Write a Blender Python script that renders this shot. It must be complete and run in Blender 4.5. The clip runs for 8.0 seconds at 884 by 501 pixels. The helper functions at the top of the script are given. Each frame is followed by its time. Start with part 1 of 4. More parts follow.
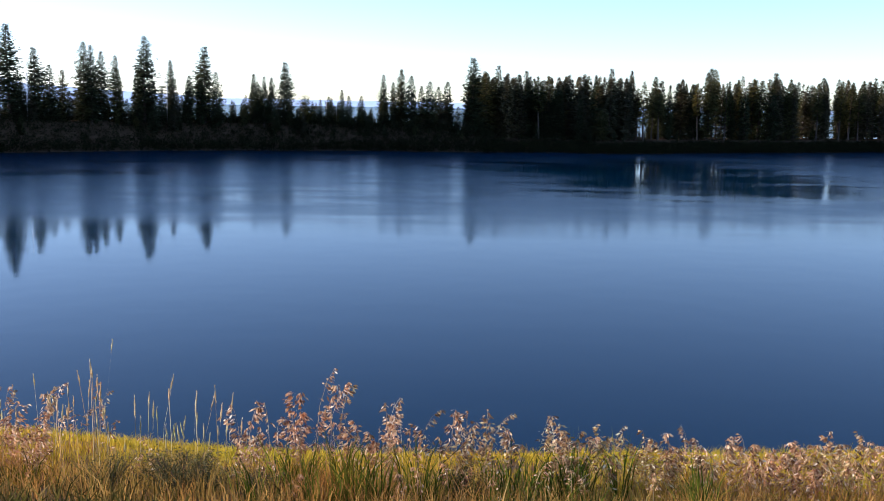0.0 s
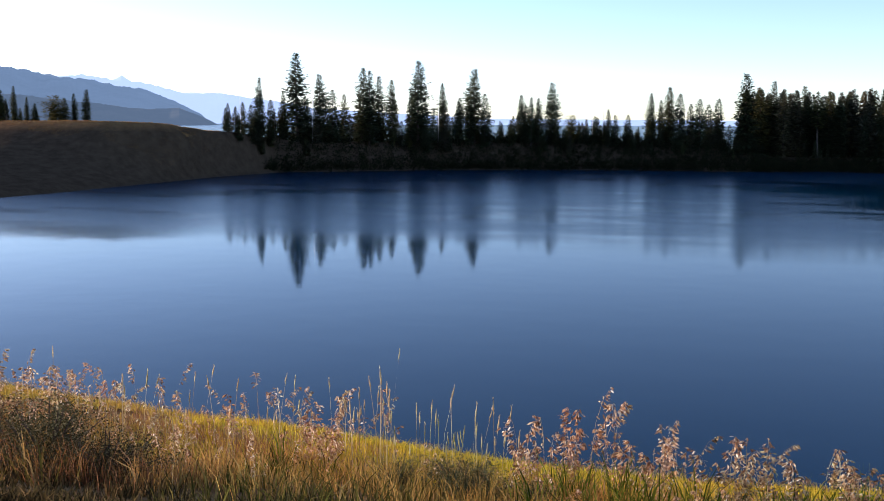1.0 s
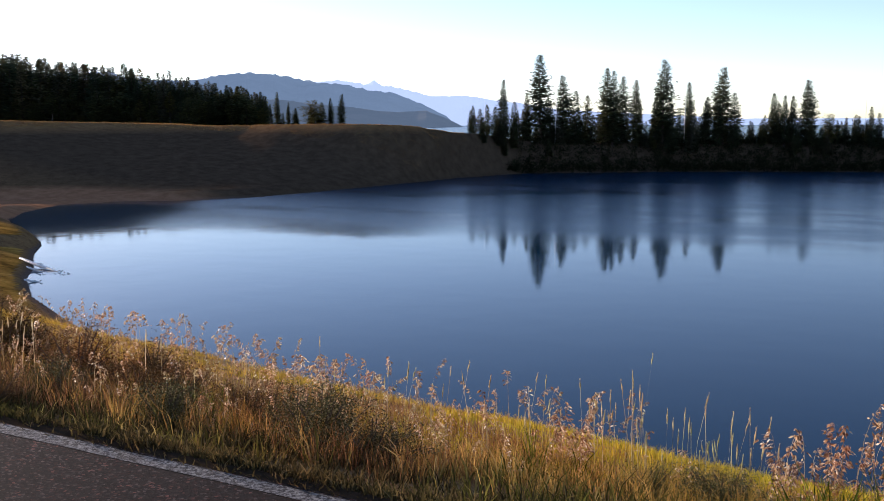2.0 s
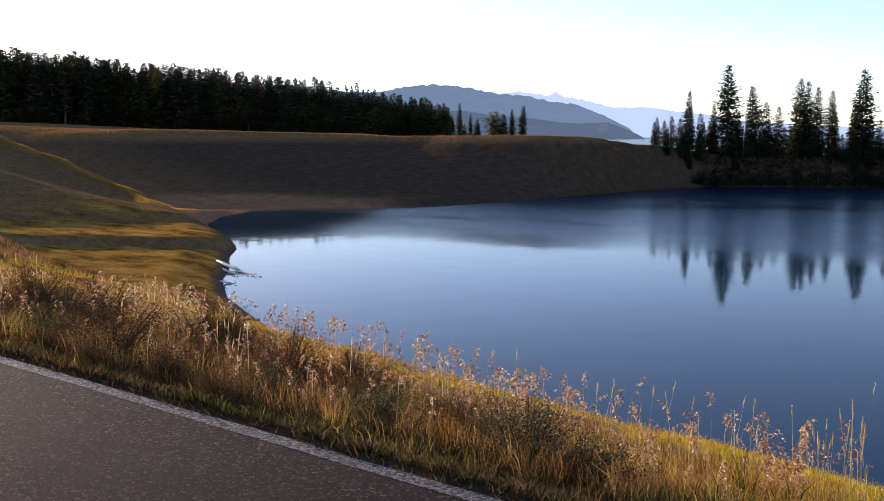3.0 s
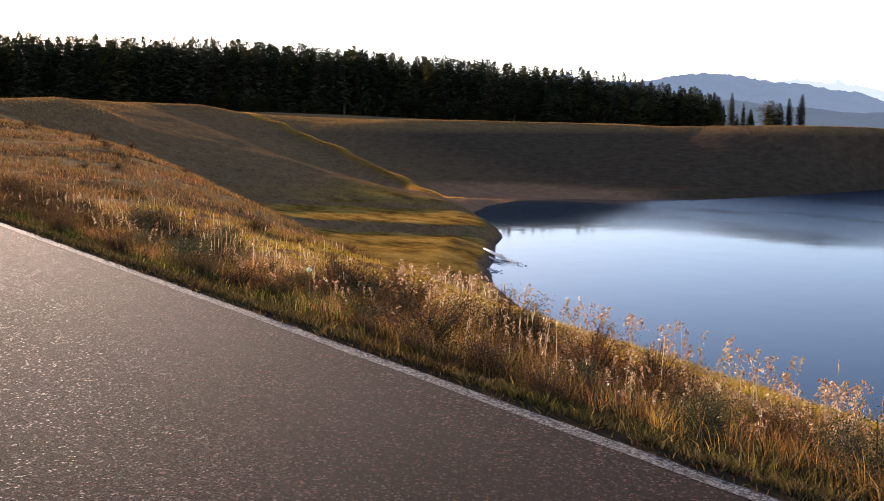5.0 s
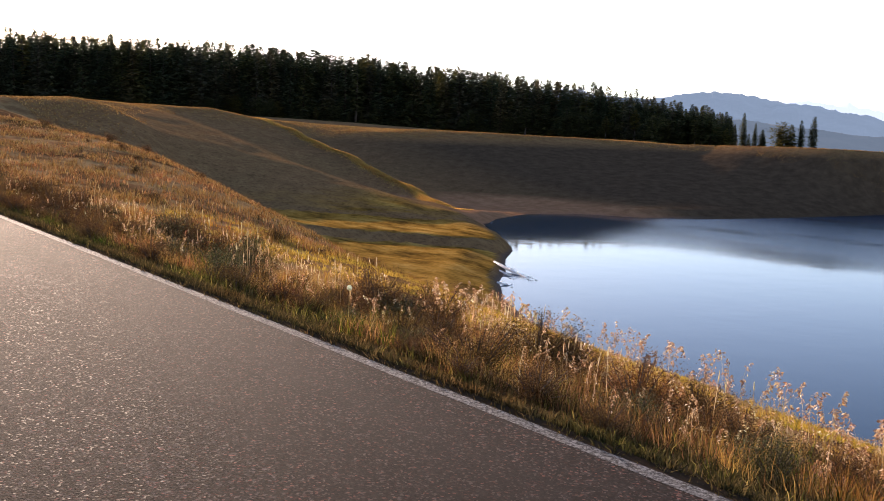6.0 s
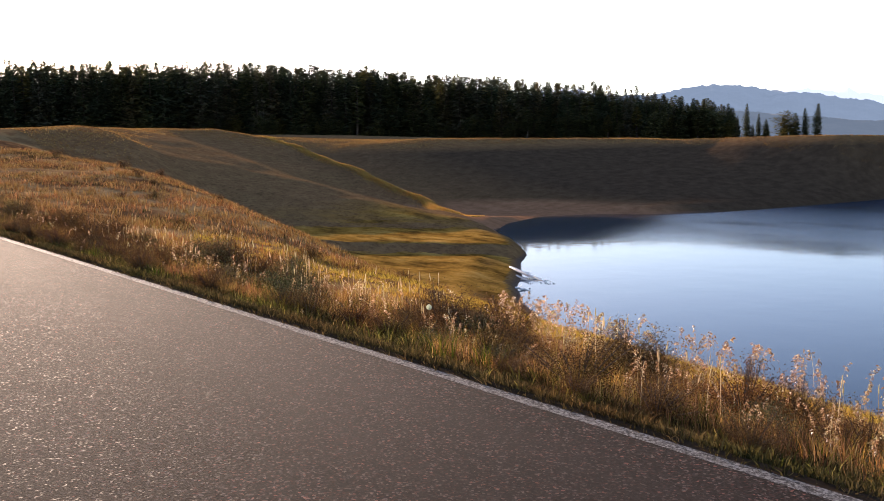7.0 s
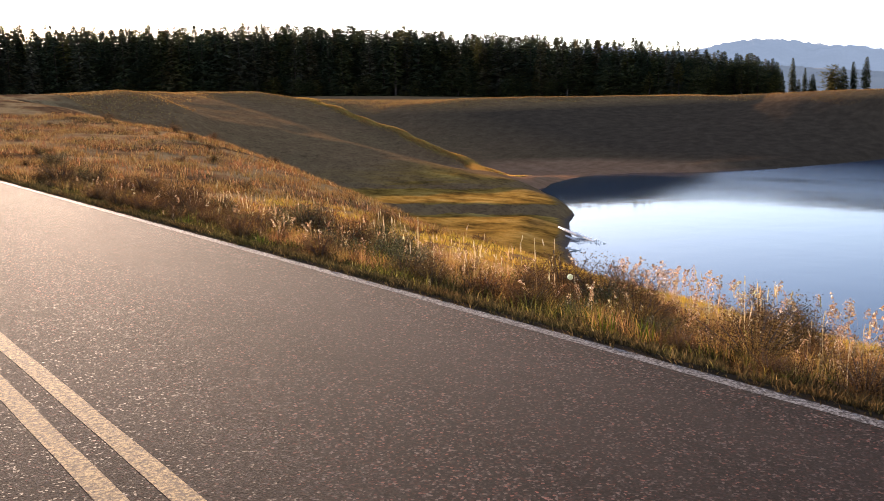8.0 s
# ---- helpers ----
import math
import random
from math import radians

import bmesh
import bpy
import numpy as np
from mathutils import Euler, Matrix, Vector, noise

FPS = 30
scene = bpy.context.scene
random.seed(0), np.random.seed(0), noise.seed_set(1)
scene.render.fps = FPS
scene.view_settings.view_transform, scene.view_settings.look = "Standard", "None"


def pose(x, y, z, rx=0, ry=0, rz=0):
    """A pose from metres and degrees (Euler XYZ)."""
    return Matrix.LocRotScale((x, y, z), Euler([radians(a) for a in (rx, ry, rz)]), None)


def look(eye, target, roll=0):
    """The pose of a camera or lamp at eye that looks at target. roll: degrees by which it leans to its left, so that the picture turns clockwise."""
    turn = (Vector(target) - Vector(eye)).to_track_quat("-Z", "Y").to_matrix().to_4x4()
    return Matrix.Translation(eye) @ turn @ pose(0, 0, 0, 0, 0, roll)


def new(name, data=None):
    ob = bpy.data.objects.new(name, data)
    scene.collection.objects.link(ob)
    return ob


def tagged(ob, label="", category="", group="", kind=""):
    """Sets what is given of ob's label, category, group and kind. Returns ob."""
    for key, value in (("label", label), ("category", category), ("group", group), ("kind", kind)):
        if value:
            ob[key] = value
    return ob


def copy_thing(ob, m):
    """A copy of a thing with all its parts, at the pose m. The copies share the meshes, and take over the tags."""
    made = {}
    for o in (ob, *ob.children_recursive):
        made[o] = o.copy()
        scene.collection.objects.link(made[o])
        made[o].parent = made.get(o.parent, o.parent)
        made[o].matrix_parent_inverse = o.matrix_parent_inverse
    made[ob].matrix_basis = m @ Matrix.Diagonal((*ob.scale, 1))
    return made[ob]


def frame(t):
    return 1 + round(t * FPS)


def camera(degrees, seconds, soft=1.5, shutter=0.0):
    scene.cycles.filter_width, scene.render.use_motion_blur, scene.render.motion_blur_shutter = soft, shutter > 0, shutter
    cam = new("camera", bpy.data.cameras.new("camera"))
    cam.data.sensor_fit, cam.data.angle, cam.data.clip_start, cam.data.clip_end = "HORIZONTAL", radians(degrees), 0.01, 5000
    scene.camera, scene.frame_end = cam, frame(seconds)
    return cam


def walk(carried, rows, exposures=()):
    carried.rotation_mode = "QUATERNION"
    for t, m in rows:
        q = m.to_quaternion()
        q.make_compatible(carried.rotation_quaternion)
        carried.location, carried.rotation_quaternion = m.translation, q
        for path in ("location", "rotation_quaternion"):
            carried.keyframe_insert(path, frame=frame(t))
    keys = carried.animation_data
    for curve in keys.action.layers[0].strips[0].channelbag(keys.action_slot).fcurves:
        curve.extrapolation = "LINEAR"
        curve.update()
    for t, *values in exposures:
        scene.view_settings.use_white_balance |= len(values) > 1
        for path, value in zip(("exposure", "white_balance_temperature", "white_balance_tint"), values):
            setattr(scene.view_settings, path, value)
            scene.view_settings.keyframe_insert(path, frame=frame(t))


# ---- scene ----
cam = camera(47.0, 8.0, soft=0.5)
PATH = [
    (0, (0.215, 0.017, 1.61), (0.248, 1.997, 1.327), 1.0),
    (0.5, (0.165, -0.072, 1.626), (-0.094, 1.891, 1.338), 1.2),
    (1, (0.114, -0.124, 1.625), (-0.363, 1.802, 1.374), 0.3),
    (1.5, (0.055, -0.193, 1.63), (-0.673, 1.652, 1.373), 0.1),
    (2, (0.038, -0.239, 1.641), (-0.877, 1.521, 1.392), -0.2),
    (2.2, (0.002, -0.256, 1.642), (-0.981, 1.469, 1.396), 0.1),
    (3.3, (-0.21, -0.34, 1.663), (-1.501, 1.169, 1.43), 0.4),
    (3.5, (-0.239, -0.344, 1.665), (-1.587, 1.113, 1.42), 0.8),
    (4, (-0.351, -0.352, 1.67), (-1.823, 0.979, 1.418), 0.4),
    (4.5, (-0.477, -0.425, 1.677), (-2.013, 0.835, 1.452), 0.2),
    (4.7, (-0.518, -0.46, 1.672), (-2.084, 0.76, 1.43), -0.2),
    (5.8, (-0.874, -0.652, 1.762), (-2.438, 0.57, 1.52), 1.1),
    (6, (-0.954, -0.709, 1.769), (-2.532, 0.499, 1.542), 1.9),
    (6.5, (-1.288, -0.917, 1.793), (-2.849, 0.313, 1.566), 0.1),
    (7, (-1.689, -1.056, 1.796), (-3.277, 0.142, 1.584), -1.3),
    (7.5, (-2.155, -1.231, 1.803), (-3.674, 0.05, 1.578), 0.7),
    (8, (-2.685, -1.513, 1.83), (-4.31, -0.383, 1.543), -2.1),
]
walk(cam, [(t, look(eye, target, roll)) for t, eye, target, roll in PATH],
     [(0, 1.15, 5350, 22), (2, 0.89, 5700, 23), (4, 1.08, 6050, 26), (6, 1.4, 6450, 26), (7.5, 1.41, 6400, 26), (8, 1.68, 6600, 26)])

# ---- light ----
SUN_AZ, SUN_EL = 77.0, 8.7          # degrees to the left of +y, and up
TO_SUN = Vector((-math.sin(radians(SUN_AZ)) * math.cos(radians(SUN_EL)),
                 math.cos(radians(SUN_AZ)) * math.cos(radians(SUN_EL)), math.sin(radians(SUN_EL))))
world = bpy.data.worlds.new("sky")
scene.world = world
world.use_nodes = True
wn = world.node_tree
sky = wn.nodes.new("ShaderNodeTexSky")
sky.sky_type, sky.sun_disc = "NISHITA", False
sky.sun_elevation, sky.sun_rotation = radians(SUN_EL), radians(-SUN_AZ)
sky.air_density, sky.dust_density, sky.ozone_density, sky.altitude = 0.86, 1.6, 0.65, 2300
wn.links.new(sky.outputs["Color"], wn.nodes["Background"].inputs["Color"])
wn.nodes["Background"].inputs["Strength"].default_value = 0.135
sun = new("sun", bpy.data.lights.new("sun", "SUN"))
sun.data.energy, sun.data.angle, sun.data.color = 5.0, radians(0.6), (1.0, 0.79, 0.54)
sun.matrix_world = look((0, 0, 60), Vector((0, 0, 60)) - TO_SUN)


# ---- materials ----
def material(name, rough=0.8, metal=0.0, spec=0.5):
    m = bpy.data.materials.new(name)
    m.use_nodes = True
    b = m.node_tree.nodes["Principled BSDF"]
    b.inputs["Roughness"].default_value = rough
    b.inputs["Metallic"].default_value = metal
    b.inputs["Specular IOR Level"].default_value = spec
    return m, m.node_tree, b


def node(tree, kind, **values):
    n = tree.nodes.new(kind)
    for key, value in values.items():
        n.inputs[key.replace("_", " ")].default_value = value
    return n


def noise_of(tree, scale, detail=4.0, rough=0.55, stretch=None, local=False):
    """Noise in metres, on the object's or the world's coordinates."""
    src = tree.nodes.new("ShaderNodeTexCoord").outputs["Object"] if local else tree.nodes.new("ShaderNodeNewGeometry").outputs["Position"]
    if stretch:
        mp = node(tree, "ShaderNodeMapping", Scale=stretch)
        tree.links.new(src, mp.inputs["Vector"])
        src = mp.outputs["Vector"]
    n = node(tree, "ShaderNodeTexNoise", Scale=scale, Detail=detail, Roughness=rough)
    tree.links.new(src, n.inputs["Vector"])
    return n.outputs["Fac"]


def ramp(tree, fac, stops):
    r = tree.nodes.new("ShaderNodeValToRGB")
    while len(r.color_ramp.elements) < len(stops):
        r.color_ramp.elements.new(0.5)
    for e, (p, c) in zip(r.color_ramp.elements, stops):
        e.position, e.color = p, (*c, 1.0) if len(c) == 3 else c
    tree.links.new(fac, r.inputs["Fac"])
    return r.outputs["Color"]


def mix(tree, a, b, fac, mode="MIX"):
    m = tree.nodes.new("ShaderNodeMix")
    m.data_type, m.blend_type = "RGBA", mode
    for sock, v in ((m.inputs[0], fac), (m.inputs[6], a), (m.inputs[7], b)):
        if isinstance(v, (int, float)):
            sock.default_value = v
        elif isinstance(v, tuple):
            sock.default_value = (*v, 1.0)
        else:
            tree.links.new(v, sock)
    return m.outputs[2]


def bump(tree, bsdf, height, strength, distance):
    b = node(tree, "ShaderNodeBump", Strength=strength, Distance=distance)
    tree.links.new(height, b.inputs["Height"])
    tree.links.new(b.outputs["Normal"], bsdf.inputs["Normal"])


def make_ground():
    m, t, b = material("dry_meadow", 0.95, spec=0.0)
    pos = t.nodes.new("ShaderNodeSeparateXYZ")
    t.links.new(t.nodes.new("ShaderNodeNewGeometry").outputs["Position"], pos.inputs[0])

    def between(axis, lo, hi):
        n = node(t, "ShaderNodeMapRange")
        n.inputs["From Min"].default_value, n.inputs["From Max"].default_value = lo, hi
        t.links.new(pos.outputs[axis], n.inputs["Value"])
        return n.outputs["Result"]

    big = noise_of(t, 0.05, 3)
    mid = noise_of(t, 0.5, 6, 0.65)
    tussock = noise_of(t, 1.9, 3, 0.6)
    fine = noise_of(t, 9.0, 4, 0.7)
    c1 = ramp(t, mid, [(0.3, (0.20, 0.112, 0.052)), (0.5, (0.255, 0.147, 0.068)), (0.7, (0.32, 0.19, 0.09))])
    c2 = ramp(t, mid, [(0.3, (0.19, 0.112, 0.052)), (0.7, (0.29, 0.18, 0.082))])
    c3 = mix(t, c1, c2, ramp(t, big, [(0.42, (0, 0, 0)), (0.6, (1, 1, 1))]))
    c3 = mix(t, c3, ramp(t, tussock, [(0.34, (0.42, 0.40, 0.38)), (0.5, (1, 1, 1)), (0.7, (1.15, 1.1, 1.0))]), 0.55, "MULTIPLY")
    # straw, bare earth and scorched patches on the slope below the road
    patch = noise_of(t, 0.22, 6, 0.6, (0.7, 1.3, 1.0))
    spots = ramp(t, patch, [(0.36, (0.11, 0.062, 0.032)), (0.45, (0.24, 0.135, 0.06)), (0.54, (0.40, 0.265, 0.12)), (0.62, (0.30, 0.16, 0.075)), (0.7, (0.17, 0.13, 0.055))])
    c3 = mix(t, c3, spots, between("Y", 38, 30))
    # the ground turns dark brown where the verge meets the asphalt
    c3 = mix(t, c3, (0.055, 0.038, 0.024), between("Y", 4.3, 3.7))
    # the far bank's shade, painted as darker brown ground below the rim
    bank_shade = ramp(t, mid, [(0.3, (0.068, 0.046, 0.029)), (0.7, (0.12, 0.082, 0.05))])
    bank = t.nodes.new("ShaderNodeMath")
    bank.operation = "MULTIPLY"
    t.links.new(between("Y", 100, 135), bank.inputs[0])
    t.links.new(between("Z", 0.9, -0.6), bank.inputs[1])
    c3 = mix(t, c3, bank_shade, bank.outputs[0])
    col = mix(t, c3, ramp(t, fine, [(0.25, (0.5, 0.46, 0.42)), (0.7, (1, 1, 1))]), 0.7, "MULTIPLY")
    # golden sedge on the damp floor of the hollow
    damp = t.nodes.new("ShaderNodeMath")
    damp.operation = "MULTIPLY"
    t.links.new(between("Z", WATER + 7.6, WATER + 5.6), damp.inputs[0])
    flat = node(t, "ShaderNodeMapRange")
    flat.inputs["From Min"].default_value, flat.inputs["From Max"].default_value = 0.962, 0.985
    up = t.nodes.new("ShaderNodeSeparateXYZ")
    t.links.new(t.nodes.new("ShaderNodeNewGeometry").outputs["True Normal"], up.inputs[0])
    t.links.new(up.outputs["Z"], flat.inputs["Value"])
    level = t.nodes.new("ShaderNodeMath")
    level.operation = "MULTIPLY"
    t.links.new(between("Y", 84, 72), level.inputs[0])
    t.links.new(flat.outputs["Result"], level.inputs[1])
    t.links.new(level.outputs[0], damp.inputs[1])
    sedge = ramp(t, noise_of(t, 0.3, 4, 0.6, (0.8, 1.2, 1.0)), [(0.36, (0.12, 0.065, 0.016)), (0.47, (0.27, 0.142, 0.028)), (0.56, (0.37, 0.20, 0.04)), (0.68, (0.46, 0.27, 0.07))])
    sedge = mix(t, sedge, ramp(t, tussock, [(0.36, (0.4, 0.42, 0.3)), (0.52, (1, 1, 1))]), 0.45, "MULTIPLY")
    wet = t.nodes.new("ShaderNodeMath")
    wet.operation = "MULTIPLY"
    t.links.new(damp.outputs[0], wet.inputs[0])
    t.links.new(between("X", -118, -106), wet.inputs[1])
    col = mix(t, col, sedge, wet.outputs[0])
    # bare mud and wet stones in a narrow belt just above the water
    mud = ramp(t, fine, [(0.3, (0.07, 0.048, 0.036)), (0.7, (0.20, 0.14, 0.105))])
    dry = t.nodes.new("ShaderNodeMath")
    dry.operation = "MAXIMUM"
    t.links.new(between("Z", WATER + 0.12, WATER + 0.34), dry.inputs[0])
    t.links.new(between("Y", 126, 138), dry.inputs[1])
    col = mix(t, mud, col, dry.outputs[0])
    # the drying flat inside the bight, its colour paled and reddened as if sunlit
    sunlit_silt = ramp(t, mid, [(0.3, (0.22, 0.11, 0.055)), (0.7, (0.36, 0.19, 0.10))])
    shelf = t.nodes.new("ShaderNodeMath")
    shelf.operation = "MULTIPLY"
    t.links.new(between("X", -99, -105), shelf.inputs[0])
    t.links.new(between("Z", WATER + 1.9, WATER + 1.1), shelf.inputs[1])
    west = t.nodes.new("ShaderNodeMath")
    west.operation = "MULTIPLY"
    t.links.new(shelf.outputs[0], west.inputs[0])
    t.links.new(between("Y", 132, 124), west.inputs[1])
    t.links.new(mix(t, col, sunlit_silt, west.outputs[0]), b.inputs["Base Color"])
    bump(t, b, mix(t, tussock, fine, 0.4), 0.5, 0.1)
    return m


def make_water():
    m, t, b = material("lake_water", 0.02)
    b.inputs["IOR"].default_value = 1.175
    b.inputs["Base Color"].default_value = (0.0, 0.020, 0.048, 1)
    place = t.nodes.new("ShaderNodeNewGeometry").outputs["Position"]
    pos = t.nodes.new("ShaderNodeSeparateXYZ")
    t.links.new(place, pos.inputs[0])

    def maths(kind, a, c, d=0.0):
        n = t.nodes.new("ShaderNodeMath")
        n.operation = kind
        for sock, v in zip(n.inputs, (a, c, d)):
            if isinstance(v, (int, float)):
                sock.default_value = v
            else:
                t.links.new(v, sock)
        return n.outputs[0]

    def rise(value, lo, hi):
        n = node(t, "ShaderNodeMapRange")
        n.interpolation_type = "SMOOTHSTEP"
        n.inputs["From Min"].default_value, n.inputs["From Max"].default_value = lo, hi
        t.links.new(value, n.inputs["Value"])
        return n.outputs["Result"]

    # a breeze ruffles the far half of the pond, in streaks with uneven edges
    uneven = maths("MULTIPLY_ADD", noise_of(t, 0.022, 3, 0.55, (1.0, 1.6, 1.0)), 46.0, pos.outputs["Y"])
    uneven = maths("MULTIPLY_ADD", maths("MINIMUM", maths("ADD", pos.outputs["X"], 45.0), 0.0), 0.06, uneven)
    far = rise(uneven, 106.0, 150.0)
    # a calm pool off the woods
    dx = maths("DIVIDE", maths("SUBTRACT", pos.outputs["X"], 44.0), 36.0)
    dy = maths("DIVIDE", maths("SUBTRACT", pos.outputs["Y"], 188.0), 72.0)
    ring = maths("MULTIPLY_ADD", dx, dx, maths("MULTIPLY", dy, dy))
    far = maths("MULTIPLY", far, rise(maths("MULTIPLY_ADD", noise_of(t, 0.06, 3, 0.6, (0.8, 2.0, 1.0)), 2.2, ring), 0.9, 2.3))
    # thin slicks lie across the ruffled part
    far = maths("MULTIPLY", far, maths("MULTIPLY_ADD", rise(noise_of(t, 0.04, 4, 0.65, (0.9, 2.0, 1.0)), 0.3, 0.56), 0.4, 0.6))
    # but the lee of the steep western bank stays calm
    edge = maths("MULTIPLY_ADD", noise_of(t, 0.1, 2, 0.5), 5.0, pos.outputs["X"])
    edge = maths("MULTIPLY_ADD", maths("MAXIMUM", maths("SUBTRACT", pos.outputs["Y"], 78.0), 0.0), 0.62, edge)
    lee = rise(edge, -86.0, -72.0)
    breeze = maths("MULTIPLY", far, lee)
    swell = noise_of(t, 0.3, 2, 0.5)
    ripple = noise_of(t, 2.2, 3, 0.6)
    bump(t, b, mix(t, swell, ripple, maths("MULTIPLY_ADD", breeze, 0.6, 0.1)), 0.17, 0.05)
    t.links.new(maths("MULTIPLY_ADD", breeze, 0.215, 0.045), b.inputs["Roughness"])
    return m


def make_asphalt():
    m, t, b = material("worn_asphalt", 0.85, spec=0.07)
    place = t.nodes.new("ShaderNodeNewGeometry").outputs["Position"]
    grit = t.nodes.new("ShaderNodeTexVoronoi")
    grit.inputs["Scale"].default_value = 78.0
    t.links.new(place, grit.inputs["Vector"])
    fine = t.nodes.new("ShaderNodeTexVoronoi")
    fine.inputs["Scale"].default_value = 190.0
    t.links.new(place, fine.inputs["Vector"])
    chip = t.nodes.new("ShaderNodeSeparateColor")
    t.links.new(grit.outputs["Color"], chip.inputs[0])
    # chippings: dark basalt, some grey, a few rust-red and a few pale ones
    stone = ramp(t, chip.outputs["Red"], [(0.15, (0.006, 0.005, 0.0046)), (0.5, (0.017, 0.0132, 0.012)), (0.74, (0.032, 0.025, 0.022)), (0.86, (0.05, 0.04, 0.036)), (0.96, (0.15, 0.122, 0.107))])
    rust = ramp(t, chip.outputs["Green"], [(0.70, (1.0, 1.0, 1.0)), (0.80, (1.7, 0.95, 0.8)), (1.0, (2.3, 1.05, 0.85))])
    stone = mix(t, stone, rust, 0.8, "MULTIPLY")
    stone = mix(t, stone, ramp(t, fine.outputs["Color"], [(0.2, (0.55, 0.55, 0.55)), (0.8, (1.25, 1.22, 1.2))]), 0.7, "MULTIPLY")
    # the wheel track is polished and dusted tan; between the tracks the stones stand coarse and dark
    pos = t.nodes.new("ShaderNodeSeparateXYZ")
    t.links.new(place, pos.inputs[0])
    wave = t.nodes.new("ShaderNodeMath")
    wave.operation = "MULTIPLY_ADD"
    t.links.new(pos.outputs["Y"], wave.inputs[0])
    wave.inputs[1].default_value, wave.inputs[2].default_value = 2.244, -5.5
    track = t.nodes.new("ShaderNodeMath")
    track.operation = "COSINE"
    t.links.new(wave.outputs[0], track.inputs[0])
    streak = noise_of(t, 0.9, 5, 0.65, (0.12, 1.6, 1.0))
    worn = t.nodes.new("ShaderNodeMath")
    worn.operation = "MULTIPLY_ADD"
    t.links.new(track.outputs[0], worn.inputs[0])
    worn.inputs[1].default_value = 0.13
    t.links.new(streak, worn.inputs[2])
    fade = ramp(t, worn.outputs[0], [(0.38, (0, 0, 0)), (0.66, (1, 1, 1))])
    dusty = mix(t, stone, (0.030, 0.0232, 0.0195), 0.5)
    base = mix(t, stone, dusty, fade)
    blotch = ramp(t, noise_of(t, 0.55, 5, 0.6, (0.5, 1.2, 1.0)), [(0.32, (0.62, 0.58, 0.57)), (0.68, (1.15, 1.06, 1.02))])
    t.links.new(mix(t, base, blotch, 1.0, "MULTIPLY"), b.inputs["Base Color"])
    t.links.new(ramp(t, chip.outputs["Blue"], [(0.2, (0.97, 0.97, 0.97)), (0.9, (0.95, 0.95, 0.95)), (0.97, (0.72, 0.72, 0.72))]), b.inputs["Roughness"])
    bump(t, b, mix(t, grit.outputs["Distance"], fine.outputs["Distance"], 0.35), 0.4, 0.004)
    return m


def make_paint(name, colour, worn):
    m, t, b = material(name, 0.9, spec=0.15)
    w = noise_of(t, 38.0, 5, 0.75)
    grit = t.nodes.new("ShaderNodeTexVoronoi")
    grit.inputs["Scale"].default_value = 100.0
    t.links.new(t.nodes.new("ShaderNodeNewGeometry").outputs["Position"], grit.inputs["Vector"])
    colour = mix(t, colour, ramp(t, grit.outputs["Color"], [(0.2, (0.45, 0.43, 0.42)), (0.5, (1.0, 1.0, 1.0)), (0.9, (1.25, 1.25, 1.25))]), 1.0, "MULTIPLY")
    t.links.new(mix(t, worn, colour, ramp(t, w, [(0.43, (0, 0, 0)), (0.56, (1, 1, 1))])), b.inputs["Base Color"])
    bump(t, b, w, 0.5, 0.004)
    return m


def make_blade(name, stops, rough=0.7, through_light=0.35, gloss=0.0):
    """Thin leaves: a colour of its own for each blade, and light that shines through."""
    m, t, b = material(name, rough, spec=gloss)
    rnd = t.nodes.new("ShaderNodeNewGeometry").outputs["Random Per Island"]
    col = ramp(t, rnd, stops)
    col = mix(t, col, ramp(t, noise_of(t, 0.9, 3, 0.6), [(0.3, (1.0, 0.72, 0.6)), (0.5, (1.0, 1.0, 1.0)), (0.7, (0.8, 1.0, 0.7))]), 0.8, "MULTIPLY")
    t.links.new(col, b.inputs["Base Color"])
    tr = t.nodes.new("ShaderNodeBsdfTranslucent")
    t.links.new(col, tr.inputs["Color"])
    mx = t.nodes.new("ShaderNodeMixShader")
    mx.inputs[0].default_value = through_light
    t.links.new(b.outputs[0], mx.inputs[1])
    t.links.new(tr.outputs[0], mx.inputs[2])
    t.links.new(mx.outputs[0], t.nodes["Material Output"].inputs["Surface"])
    return m


def make_needles(name, dark, light):
    m, t, b = material(name, 0.8, spec=0.05)
    info = t.nodes.new("ShaderNodeObjectInfo").outputs["Random"]
    isl = t.nodes.new("ShaderNodeNewGeometry").outputs["Random Per Island"]
    col = ramp(t, isl, [(0.0, dark), (0.8, light), (1.0, tuple(1.5 * c for c in light))])
    tint = ramp(t, info, [(0.0, (0.8, 0.85, 0.8)), (0.6, (1.0, 1.0, 1.0)), (1.0, (1.35, 1.15, 0.8))])
    col = mix(t, col, tint, 1.0, "MULTIPLY")
    t.links.new(col, b.inputs["Base Color"])
    tr = t.nodes.new("ShaderNodeBsdfTranslucent")
    t.links.new(col, tr.inputs["Color"])
    mx = t.nodes.new("ShaderNodeMixShader")
    mx.inputs[0].default_value = 0.4
    t.links.new(b.outputs[0], mx.inputs[1])
    t.links.new(tr.outputs[0], mx.inputs[2])
    t.links.new(mx.outputs[0], t.nodes["Material Output"].inputs["Surface"])
    return m


def make_bark(name, a, c, rough=0.9, spec=0.2, relief=0.8):
    m, t, b = material(name, rough, spec=spec)
    n = noise_of(t, 3.0, 5, 0.7, (1, 1, 0.25), local=True)
    t.links.new(ramp(t, n, [(0.3, a), (0.7, c)]), b.inputs["Base Color"])
    bump(t, b, n, relief, 0.05)
    return m


